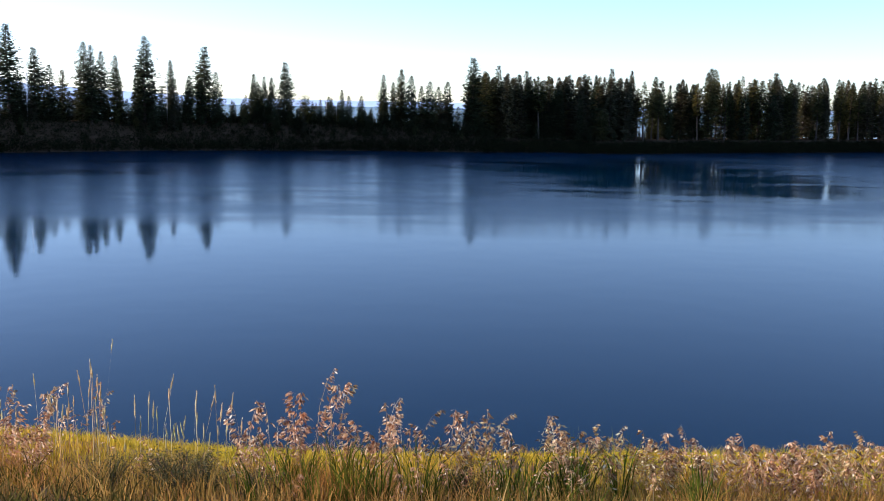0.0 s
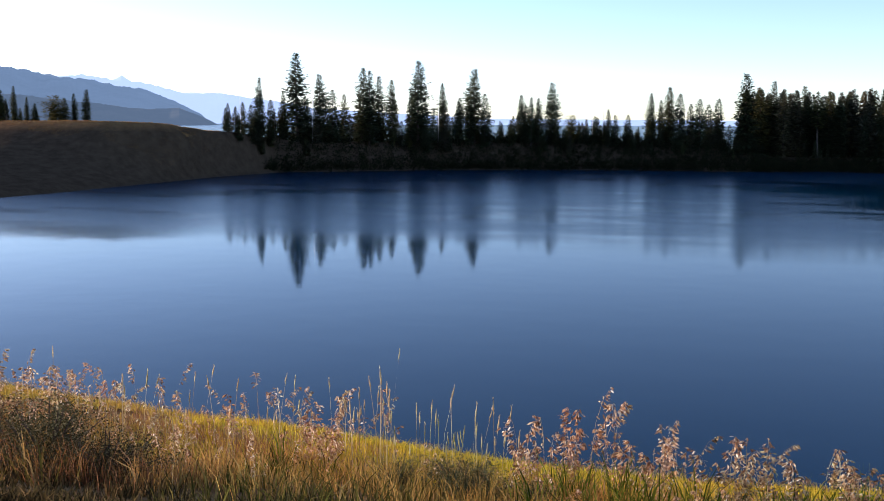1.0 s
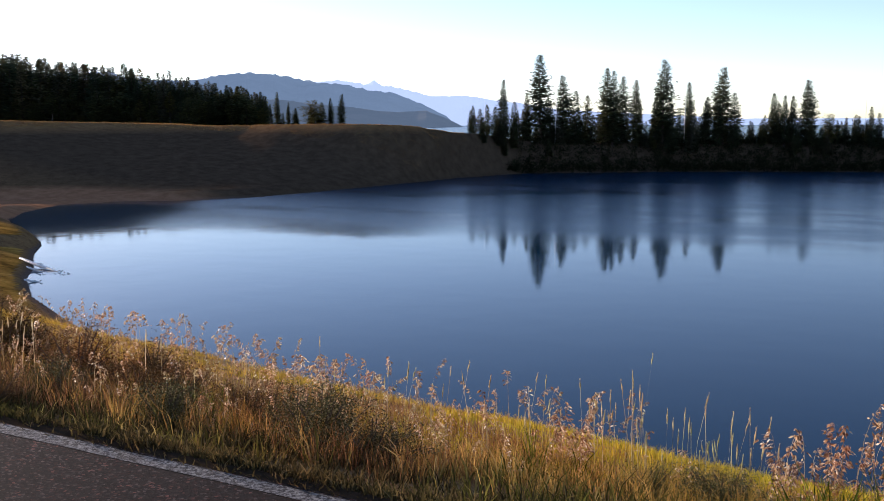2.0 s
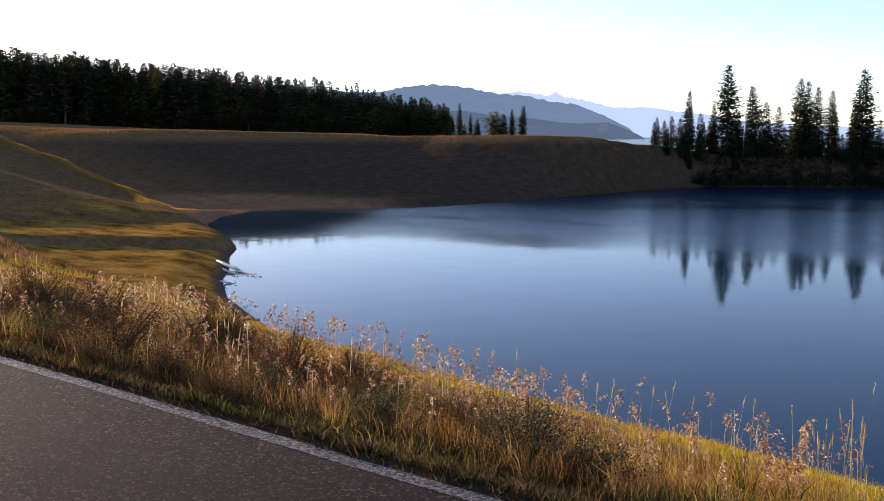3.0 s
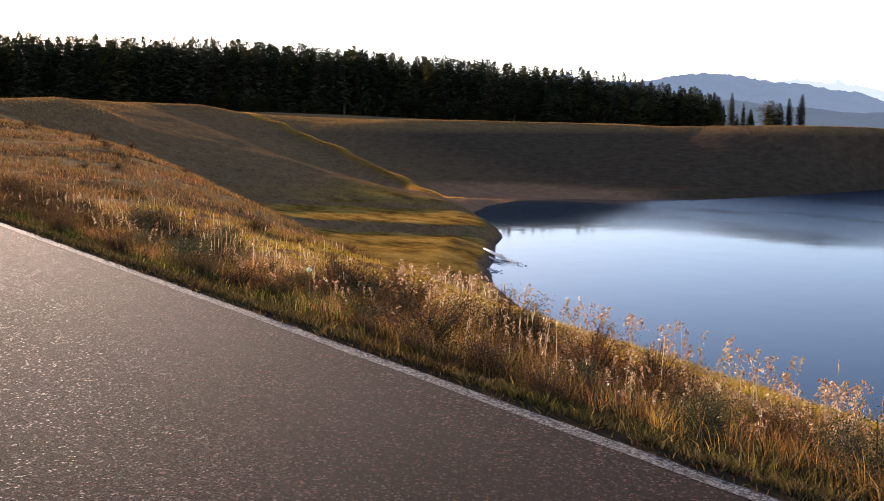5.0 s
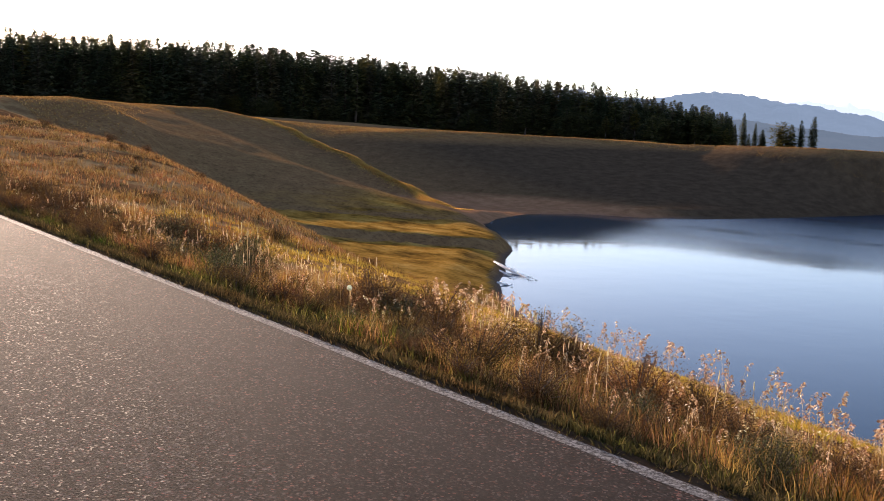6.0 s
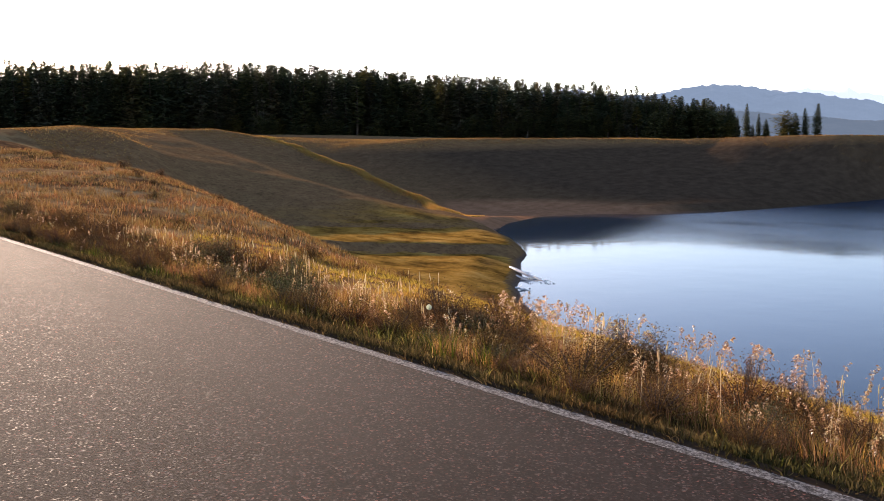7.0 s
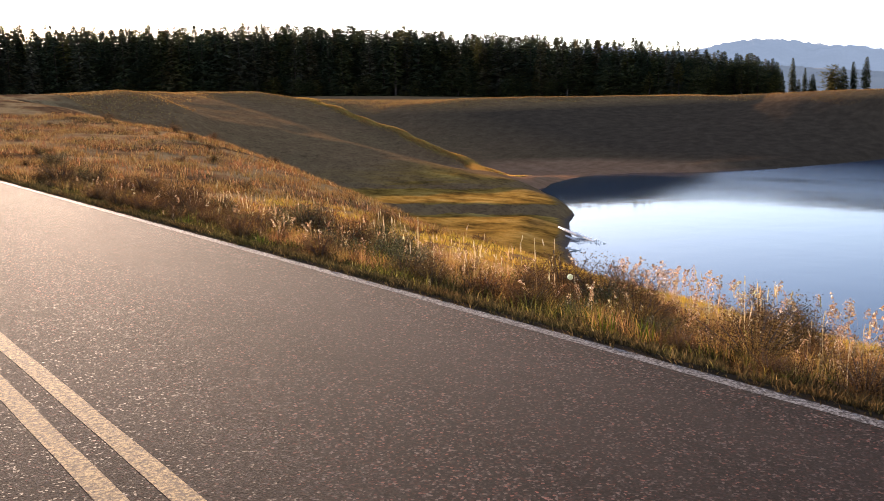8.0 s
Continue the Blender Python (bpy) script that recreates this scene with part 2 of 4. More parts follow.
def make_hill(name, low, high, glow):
    """Wooded hills kilometres off, their blue morning haze painted on as a surface glow."""
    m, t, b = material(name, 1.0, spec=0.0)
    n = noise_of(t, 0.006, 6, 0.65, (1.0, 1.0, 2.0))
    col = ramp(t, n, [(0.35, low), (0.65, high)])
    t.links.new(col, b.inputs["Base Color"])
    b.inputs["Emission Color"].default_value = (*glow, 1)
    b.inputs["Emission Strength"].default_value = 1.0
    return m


WATER = -10.5                        # level of the pond and the lake behind it
GROUND = make_ground()
WATER_MAT = make_water()
ASPHALT = make_asphalt()
WHITE_PAINT = make_paint("worn_white_paint", (0.25, 0.232, 0.205), (0.04, 0.034, 0.03))
YELLOW_PAINT = make_paint("worn_yellow_paint", (0.54, 0.36, 0.16), (0.13, 0.09, 0.055))
NEEDLES = make_needles("spruce_needles", (0.03, 0.038, 0.022), (0.085, 0.095, 0.048))
# lighter needles: the haze over the forest is put into their colour
HAZED_NEEDLES = make_needles("hazed_pine_needles", (0.045, 0.045, 0.028), (0.125, 0.115, 0.068))
PINE_NEEDLES = make_needles("pine_needles", (0.038, 0.045, 0.020), (0.12, 0.115, 0.045))
BARK = make_bark("conifer_bark", (0.05, 0.035, 0.025), (0.13, 0.10, 0.08))
DEAD_WOOD = make_bark("weathered_dead_wood", (0.6, 0.57, 0.52), (0.88, 0.85, 0.80), 0.5, 0.4)


DRIFTWOOD = make_bark("bleached_driftwood", (0.66, 0.63, 0.58), (0.9, 0.88, 0.84), 0.38, 0.8, 0.25)


# ---- the lie of the land ----
GRADE = 0.02                         # the road climbs towards -x
POND = np.array([(-47, 43), (-58.6, 49.4), (-65.9, 55.1), (-70.5, 59.8), (-76, 64.5), (-83.7, 71.3), (-90.9, 76.9), (-100.2, 82.5),
                 (-110.3, 90.3), (-117, 99), (-122, 110), (-119, 119), (-111, 124), (-105.6, 134), (-103.5, 147), (-102, 172),
                 (-101, 202), (-96, 226), (-85, 234), (-70, 246), (-49, 257), (-20, 266), (12, 268), (36, 275), (51, 271), (75, 284),
                 (106, 298), (141, 315), (200, 330), (240, 250), (205, 150), (140, 80), (80, 40), (40, 27), (0, 25), (-25, 30)])
MEADOW = np.array([(-28, 31), (-38, 34), (-55, 38.8), (-75, 40.8), (-95, 42.8), (-112, 44.5), (-113, 53), (-108, 62), (-100, 70), (-97, 79), (-88, 75), (-70, 60), (-47, 43)])


# the edge of the plateau beyond the pond
PLATEAU = np.array([(-104, 196), (-114, 183), (-130, 185), (-146, 187), (-158, 183), (-171, 173), (-186, 152), (-200, 132), (-217, 116), (-228, 104), (-232, 90), (-222, 78), (-205, 68),
                    (-190, 60), (-170, 51), (-150, 43), (-132, 36), (-132, -300), (-2500, -300), (-2500, 1800), (-150, 1800), (-120, 260)])


def smooth(a, b, v):
    u = np.clip((v - a) / (b - a), 0, 1)
    return u * u * (3 - 2 * u)


def outside(poly, x, y):
    """Distance to a polygon: plus outside it, minus inside."""
    best, inside = np.full(x.shape, 1e9), np.zeros(x.shape, bool)
    for (ax, ay), (bx, by) in zip(poly, np.roll(poly, -1, 0)):
        ex, ey = bx - ax, by - ay
        u = np.clip(((x - ax) * ex + (y - ay) * ey) / (ex * ex + ey * ey), 0, 1)
        best = np.minimum(best, np.hypot(x - ax - u * ex, y - ay - u * ey))
        cross = ((ay > y) != (by > y)) & (x < ex * (y - ay) / (by - ay if by != ay else 1e-9) + ax)
        inside ^= cross
    return np.where(inside, -best, best)


def soft_min(a, b, k):
    h = np.clip(0.5 + 0.5 * (b - a) / k, 0, 1)
    return b * (1 - h) + a * h - k * h * (1 - h)


def road_height(x):
    return -GRADE * (np.clip(x, -150, 60) + 3)


def lumps(x, y, size):
    """Rolling unevenness, about -1 to 1."""
    a, b = x / size, y / size
    return (np.sin(1.7 * a + 0.9 * b + 1.1) + np.sin(-1.1 * a + 2.3 * b + 0.4) + np.sin(3.1 * a + 2.9 * b) * 0.6 + np.sin(4.3 * a - 3.7 * b + 2) * 0.5) / 3.1


def land(x, y):
    x, y = np.asarray(x, float), np.asarray(y, float)
    dp = outside(POND, x, y)
    dl = np.maximum(soft_min(dp, outside(MEADOW, x, y), 2.2 * smooth(55, 75, y) + 0.01), 0)
    # a low flat apron of shore inside the bight
    dl = np.maximum(dl - 15 * np.exp(-((x + 127) ** 2 + (y - 108) ** 2) / 260), 0)
    d = np.maximum(dp, 0)
    slope = WATER + np.minimum((0.09 - 0.06 * smooth(44, 56, y)) * d, 2.4) + (0.47 - 0.12 * smooth(44, 60, y) - 0.04 * smooth(84, 108, y)) * dl + np.minimum(0.12 * d, 0.5) + 0.3 * smooth(0.0, 0.6, d) * smooth(44, 52, y)
    # the far bank under the conifers is steep
    slope = slope + (4.6 + 4.0 * smooth(-84, -100, x) - 3.2 * smooth(-60, 15, x)) * smooth(0.8, 8, d) * smooth(180, 198, y) * smooth(-140, -115, x)
    # a low green terrace in the hollow
    along, back = (x + 85.5) * 0.435 + (y - 62) * 0.9, (x + 85.5) * -0.9 + (y - 62) * 0.435
    terrace = 0.95 * smooth(-2.4, 0.8, back + 1.2 * np.sin(along * 0.35)) * smooth(70, 40, back) * smooth(15, 8, along) * smooth(-32, -20, along)
    slope = slope + terrace
    # beside the road: a shoulder that falls to a lip
    xl = np.clip(x, -110, 0)
    lip_y = 10 - 0.16 * xl
    lip_z = np.minimum(-1.74 + 0.00063 * xl ** 2 - 0.007 * xl, 4.2)
    u = np.clip((y - 3.5) / (lip_y - 3.5), 0, 1)
    near = road_height(x) + (lip_z - road_height(x)) * (1 - (1 - u) ** 1.35)
    near = np.where(y < 3.5, road_height(x) - 0.05 * np.clip(3.5 - y, 0, 1) - 0.03, near)
    near = np.where(y < -4.2, road_height(x) - 0.06 + 0.05 * np.clip(-4.2 - y, 0, 60), near)
    far = 1.6 + 3.3 * smooth(125, 45, y) - 5.2 * smooth(150, 232, y) * (1 - 0.48 * smooth(-92, -106, x)) - 3.6 * smooth(-10, 25, x) * smooth(200, 250, y)
    far = far + 8.0 * smooth(240, 500, np.hypot(x, y)) * smooth(300, 220, y) * smooth(-60, -140, x)
    up = near + (far - near) * smooth(28, 75, y)
    round_off = smooth(-105, -130, x) * smooth(150, 120, y)
    z = soft_min(up + 0.9 * round_off, slope, 1.6 - 0.9 * smooth(60, 90, y) + 5.2 * round_off)
    # the long slope that climbs from the bight and the hollow to the edge of the plateau
    dr = np.maximum(outside(PLATEAU, x, y), 0)
    rise = dl / (dl + dr + 0.01)
    crest = np.interp(y, [40, 70, 90, 104, 114, 122, 132, 152, 172, 200, 215], [4.5, 6.0, 6.4, 6.0, 4.3, 3.6, 3.0, 2.4, 1.9, 1.6, 1.4]) - 0.5 * np.exp(-((x + 154) / 14) ** 2)
    foot = WATER + np.minimum(0.03 * d, 2.4) + 0.8 * smooth(0, 4, d) + terrace * smooth(0.4, 0.05, rise)
    hollow = 0.12 + 0.45 * smooth(88, 70, y)
    climb = hollow * rise + (1 - hollow) * rise ** (1.9 - 0.4 * smooth(88, 70, y))
    # the rim is rounded
    climb = climb + (soft_min(1.05 * climb, np.ones_like(climb), 0.12) - climb) * smooth(165, 130, y)
    long_slope = foot + (crest + 0.3 * smooth(165, 130, y) - foot) * climb
    west = smooth(-92, -108, x) * smooth(44, 60, y) * smooth(214, 186, y)
    z = z + (long_slope - z) * west
    # behind the end of the plateau the ground falls to the lake
    cap = np.interp(y, [175, 190, 200, 216, 232, 250], [1.9, 1.1, 0.2, -0.5, -2.5, -7.0])
    z = np.where(y > 175, z + (np.minimum(z, cap) - z) * smooth(-172, -150, x) * smooth(-88, -96, x), z)
    # a spur that runs down from the plateau to the water
    k, off = (x + 112) * -0.975 + (y - 92) * 0.222, (x + 112) * 0.222 + (y - 92) * 0.975
    off = off - 3.0 * np.sin(k * 0.035) - 0.5 * np.sin(k * 0.21)
    z = z - 2.6 * np.exp(-(off / 20) ** 2) * smooth(8, 28, k) * smooth(122, 98, k)
    spur = np.interp(k, [-6, 0, 8, 16, 30, 45, 60, 75, 90, 105, 120, 135], [-12, -10.6, -10.4, -9.9, -8.7, -6.8, -4.6, -2.2, 0.1, 2.2, 3.2, 4.0]) + 0.12 * np.sin(k * 0.4)
    spur = spur - np.where(off > 0, 0.22, 0.30) * np.abs(off) + 0.35 * np.exp(-(off / 2.0) ** 2)
    z = -soft_min(-z, -np.where((k < 135) & (k > -6), spur, -99), 0.5)
    z = np.where(y < 8, near, np.where(y < 11, near + (z - near) * (y - 8) / 3, z))
    z = z + lumps(x, y, 3.7) * 0.07 * smooth(40, 60, y) * smooth(3, 12, d) + lumps(x, y, 11) * (0.3 - 0.17 * smooth(60, 85, y)) * smooth(8, 25, y) * smooth(0, 6, d) + lumps(x, y, 2.1) * 0.05 * smooth(4.2, 6, y) * smooth(0, 6, d)
    z = np.where(dp < 0, WATER - np.minimum(-dp * 0.3, 3.0), np.maximum(z, WATER + 0.02))
    coast = np.interp(x, [-600, -330, -195, -176, -162, -100, 200], [622, 568, 400, 330, 300, 286, 375])
    return np.where(y > 200, np.maximum(soft_min(z, WATER + (coast - y) * 0.35, 1.0), WATER - 4), z)


def lines(*spans):
    """Grid lines: runs of (start, end, step)."""
    return np.unique(np.round(np.concatenate([np.arange(a, b, s) for a, b, s in spans]), 3))


def mesh_of(name, verts, faces, mat, smoothed=False):
    me = bpy.data.meshes.new(name)
    me.from_pydata(verts, [], faces)
    me.materials.append(mat)
    if smoothed:
        me.polygons.foreach_set("use_smooth", [True] * len(me.polygons))
    me.update()
    return me


def quads(nx, ny):
    i = np.arange(nx - 1)[:, None] * ny + np.arange(ny - 1)[None, :]
    return np.stack([i, i + ny, i + ny + 1, i + 1], -1).reshape(-1, 4).tolist()


gx = lines((-4600, -600, 400), (-600, -330, 20), (-330, -180, 2.5), (-180, -130, 1.5), (-130, -84, 1.0), (-84, -56, 0.6), (-56, -30, 0.8), (-30, 12, 0.35), (12, 60, 3), (60, 260, 8), (260, 4700, 450))
gy = lines((-4600, -200, 400), (-200, -10, 15), (-10, 3.5, 1.5), (3.5, 14, 0.3), (14, 44, 0.9), (44, 64, 0.6), (64, 110, 1.0), (110, 150, 1.5), (150, 345, 2.2), (345, 600, 15), (600, 4700, 400))
X, Y = np.meshgrid(gx, gy, indexing="ij")
ground = new("ground", mesh_of("ground", np.stack([X, Y, land(X, Y)], -1).reshape(-1, 3).tolist(), quads(len(gx), len(gy)), GROUND, True))
tagged(ground, "golden dry grass slopes round a pond below the road", "ground", kind="structure")

water = new("water", mesh_of("water", [(-4700, 20, WATER), (4700, 20, WATER), (4700, 4900, WATER), (-4700, 4900, WATER)], [(0, 1, 2, 3)], WATER_MAT))
tagged(water, "calm blue water mirroring sky and dark conifers", "water", kind="structure")


# ---- the road ----
def strip(name, y0, y1, mat, lift, label, category, x0=-150.0, x1=60.0, ragged=0.0):
    xs = np.arange(x0, x1, 0.5)
    rng = np.random.default_rng(len(name))
    verts = []
    for x in xs:
        for y in (y0 + ragged * rng.uniform(-1, 1), y1 + ragged * rng.uniform(-1, 1)):
            verts.append((x, y, road_height(x) + lift))
    ob = new(name, mesh_of(name, verts, quads(len(xs), 2), mat))
    return tagged(ob, label, category, kind="structure")


def build_road():
    xs = np.arange(-150, 60.1, 0.5)
    rng = np.random.default_rng(5)
    ys = [-3.85, -3.8, -3.5, 0.0, 3.41, 3.47, 3.53]
    dz = [-0.12, -0.01, 0.0, 0.0, 0.0, -0.012, -0.12]
    verts = []
    for x in xs:
        for k, y in enumerate(ys):
            wob = rng.uniform(-0.03, 0.03) if k in (0, 1, 5, 6) else 0
            verts.append((x, y + wob, road_height(x) + dz[k]))
    ob = new("road", mesh_of("road", verts, quads(len(xs), len(ys)), ASPHALT))
    return tagged(ob, "worn grey asphalt two-lane road with sparkling grit", "road", kind="structure")


build_road()
strip("edge_line", 3.297, 3.405, WHITE_PAINT, 0.002, "worn white edge line painted on the road", "road marking", ragged=0.006)
strip("centre_line", -0.03, 0.10, YELLOW_PAINT, 0.002, "yellow centre stripe painted on the road", "road marking", ragged=0.004)
strip("centre_line", -0.31, -0.18, YELLOW_PAINT, 0.002, "yellow centre stripe painted on the road", "road marking", ragged=0.004)


# ---- hills across the lake ----
def polar(az, r):
    return -math.sin(radians(az)) * r, math.cos(radians(az)) * r


def hill(name, mat, label, r, depth, crest, seed):
    """A wooded range: crest rows are (degrees to the left, height over the lake)."""
    rng = np.random.default_rng(seed)
    az = np.arange(crest[0][0], crest[-1][0] + 0.001, 0.06)
    top = np.interp(az, [c[0] for c in crest], [c[1] for c in crest])
    rough = np.interp(az, np.arange(az[0], az[-1] + 0.3, 0.25), rng.uniform(-1, 1, len(np.arange(az[0], az[-1] + 0.3, 0.25))))
    top = np.maximum(top + rough * 0.025 * top + rng.uniform(0, 1, len(az)) ** 3 * 0.02 * np.minimum(top, 120), 0)
    steps = [0.0, 0.12, 0.3, 0.55, 0.8, 1.0, 1.5]
    lift = [-0.02, 0.22, 0.5, 0.78, 0.94, 1.0, 0.5]
    verts = []
    for i, a in enumerate(az):
        for s, l in zip(steps, lift):
            x, y = polar(a, r + depth * s + 60 * math.sin(a * 1.9 + 5 * s) * s)
            wave = 1 + 0.12 * math.sin(a * 2.7 + s * 6) * (1 - s) * (s > 0)
            verts.append((x, y, WATER - 1 + top[i] * l * wave))
    ob = new(name, mesh_of(name, verts, quads(len(az), len(steps)), mat, True))
    return tagged(ob, label, "hill", kind="structure")


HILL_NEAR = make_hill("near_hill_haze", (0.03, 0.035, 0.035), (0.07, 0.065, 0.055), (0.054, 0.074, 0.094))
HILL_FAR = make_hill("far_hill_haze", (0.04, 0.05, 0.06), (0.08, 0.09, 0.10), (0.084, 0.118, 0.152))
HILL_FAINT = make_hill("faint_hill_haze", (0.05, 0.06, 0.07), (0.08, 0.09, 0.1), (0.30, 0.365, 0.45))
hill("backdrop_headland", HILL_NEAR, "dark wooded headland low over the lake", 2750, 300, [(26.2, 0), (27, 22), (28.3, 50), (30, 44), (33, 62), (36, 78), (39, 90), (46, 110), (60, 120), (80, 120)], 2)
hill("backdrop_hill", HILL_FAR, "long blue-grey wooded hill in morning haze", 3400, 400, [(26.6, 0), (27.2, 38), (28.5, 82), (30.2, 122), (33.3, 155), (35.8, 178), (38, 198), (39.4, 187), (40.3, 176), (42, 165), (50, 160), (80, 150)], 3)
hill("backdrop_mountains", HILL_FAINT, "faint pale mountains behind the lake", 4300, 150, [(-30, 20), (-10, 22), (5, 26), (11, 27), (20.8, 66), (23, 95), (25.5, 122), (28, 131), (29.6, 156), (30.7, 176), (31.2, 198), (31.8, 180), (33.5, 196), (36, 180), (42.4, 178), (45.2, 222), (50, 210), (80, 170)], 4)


# ---- conifers ----
def part(name, me, parent, label=""):
    ob = new(name, me)
    ob.parent = parent
    return tagged(ob, label) if label else ob


def trunk_mesh(height, radius, bend, mat, top=1.0, sides=7, foot=0.6):
    verts, faces, rings = [], [], 7
    for k in range(rings + 1):
        t = k / rings * top
        r = radius * (1 - 0.93 * t) * (1.25 if k == 0 else 1)
        for s in range(sides):
            a = 2 * math.pi * s / sides
            verts.append((bend * math.sin(2.2 * t) + r * math.cos(a), r * math.sin(a), t * height - (foot if k == 0 else 0)))
    for k in range(rings):
        for s in range(sides):
            faces.append((k * sides + s, k * sides + (s + 1) % sides, (k + 1) * sides + (s + 1) % sides, (k + 1) * sides + s))
    faces.append(tuple(range(rings * sides, (rings + 1) * sides)))
    return mesh_of("trunk", verts, faces, mat, True)


def crown_mesh(height, width, bend, bare, shape, droop, count, rng, mat, clump=0.55, gap=0.12):
    """Boughs in uneven whorls; each carries hanging sprays of needles."""
    verts, faces = [], []

    def spray(p, d, w, l):
        # a flat leaf-shaped spray from p along d
        side = d.cross(Vector((rng.uniform(-.5, .5), rng.uniform(-.5, .5), 1))).normalized() * w
        n = len(verts)
        mid = p + d * (l * 0.45) + Vector((0, 0, 0.06 * l))
        verts.extend([tuple(p), tuple(mid + side), tuple(p + d * l), tuple(mid - side)])
        faces.append((n, n + 1, n + 2, n + 3))

    lean = rng.uniform(0, 6.28)
    for i in range(count):
        t = bare + (1 - bare) * ((i + rng.uniform(0, 1)) / count)
        if rng.random() < gap * (1 - t):
            continue
        u = (t - bare) / (1 - bare)
        reach = width * shape(u) * rng.uniform(0.6, 1.12)
        a = lean + i * 2.4 + rng.uniform(-0.5, 0.5)
        reach *= 1 + 0.22 * math.cos(a - lean)
        base = Vector((bend * math.sin(2.2 * t), 0, t * height))
        fall = droop * (1 - u) + rng.uniform(-0.12, 0.12) - 0.5 * u
        way = Vector((math.cos(a), math.sin(a), -fall)).normalized()
        steps = max(2, int(reach / clump) + 1)
        for s in range(steps):
            f = (s + 0.6) / steps
            p = base + way * reach * f + Vector((0, 0, 0.18 * reach * f * f))
            size = clump * rng.uniform(0.8, 1.5) * (1.15 - 0.45 * f) * (0.45 + 0.55 * min(1, 2.2 * (1 - u)))
            for turn in (-0.9, 0.9, 0.0):
                b = a + turn + rng.uniform(-0.4, 0.4)
                spray(p, Vector((math.cos(b), math.sin(b), rng.uniform(-0.75, 0.25))).normalized(), size * 0.42, size * 1.5)
    for k in range(5):
        spray(Vector((bend * math.sin(2.2), 0, height * (0.985 - 0.012 * k))), Vector((rng.uniform(-.4, .4), rng.uniform(-.4, .4), 0.8)).normalized(), 0.12, 0.7)
    return mesh_of("crown", verts, faces, mat)


def conifer(name, label, seed, height=20.0, width=2.6, bare=0.06, droop=0.5, count=120, shape=None, needles=None, bend=0.0, gap=0.12, clump=0.55):
    rng = random.Random(seed)
    ob = tagged(new(name), label, "tree")
    part("trunk", trunk_mesh(height, height * 0.013 + 0.04, bend, BARK, 0.99), ob, "grey-brown bark")
    part("crown", crown_mesh(height, width, bend, bare, shape or (lambda u: (1 - u) ** 0.58 * (0.65 + 0.35 * min(1, u * 6))), droop, count, rng, needles or NEEDLES, clump, gap), ob)
    return ob


def dead_tree(name, label, seed, height=20.0, twigs=34):
    rng = random.Random(seed)
    ob = tagged(new(name), label, "tree")
    part("trunk", trunk_mesh(height, 0.2, rng.uniform(-.5, .5), DEAD_WOOD, 1.0), ob)
    verts, faces = [], []
    for i in range(twigs):
        t = 0.25 + 0.72 * i / twigs
        a, l = rng.uniform(0, 6.28), rng.uniform(0.4, 1.7) * (1.1 - t)
        p = Vector((0, 0, t * height))
        q = p + Vector((math.cos(a) * l, math.sin(a) * l, rng.uniform(-0.4, 0.2) * l))
        n = len(verts)
        w = 0.035
        for v, k in ((p, w), (q, w * 0.4)):
            for c in range(3):
                verts.append((v.x + k * math.cos(c * 2.1) * -math.sin(a), v.y + k * math.cos(c * 2.1) * math.cos(a), v.z + k * math.sin(c * 2.1)))
        for c in range(3):
            faces.append((n + c, n + (c + 1) % 3, n + 3 + (c + 1) % 3, n + 3 + c))
    tagged(part("branches", mesh_of("branches", verts, faces, DEAD_WOOD), ob, "bare grey branches"), kind="stuff")
    return ob


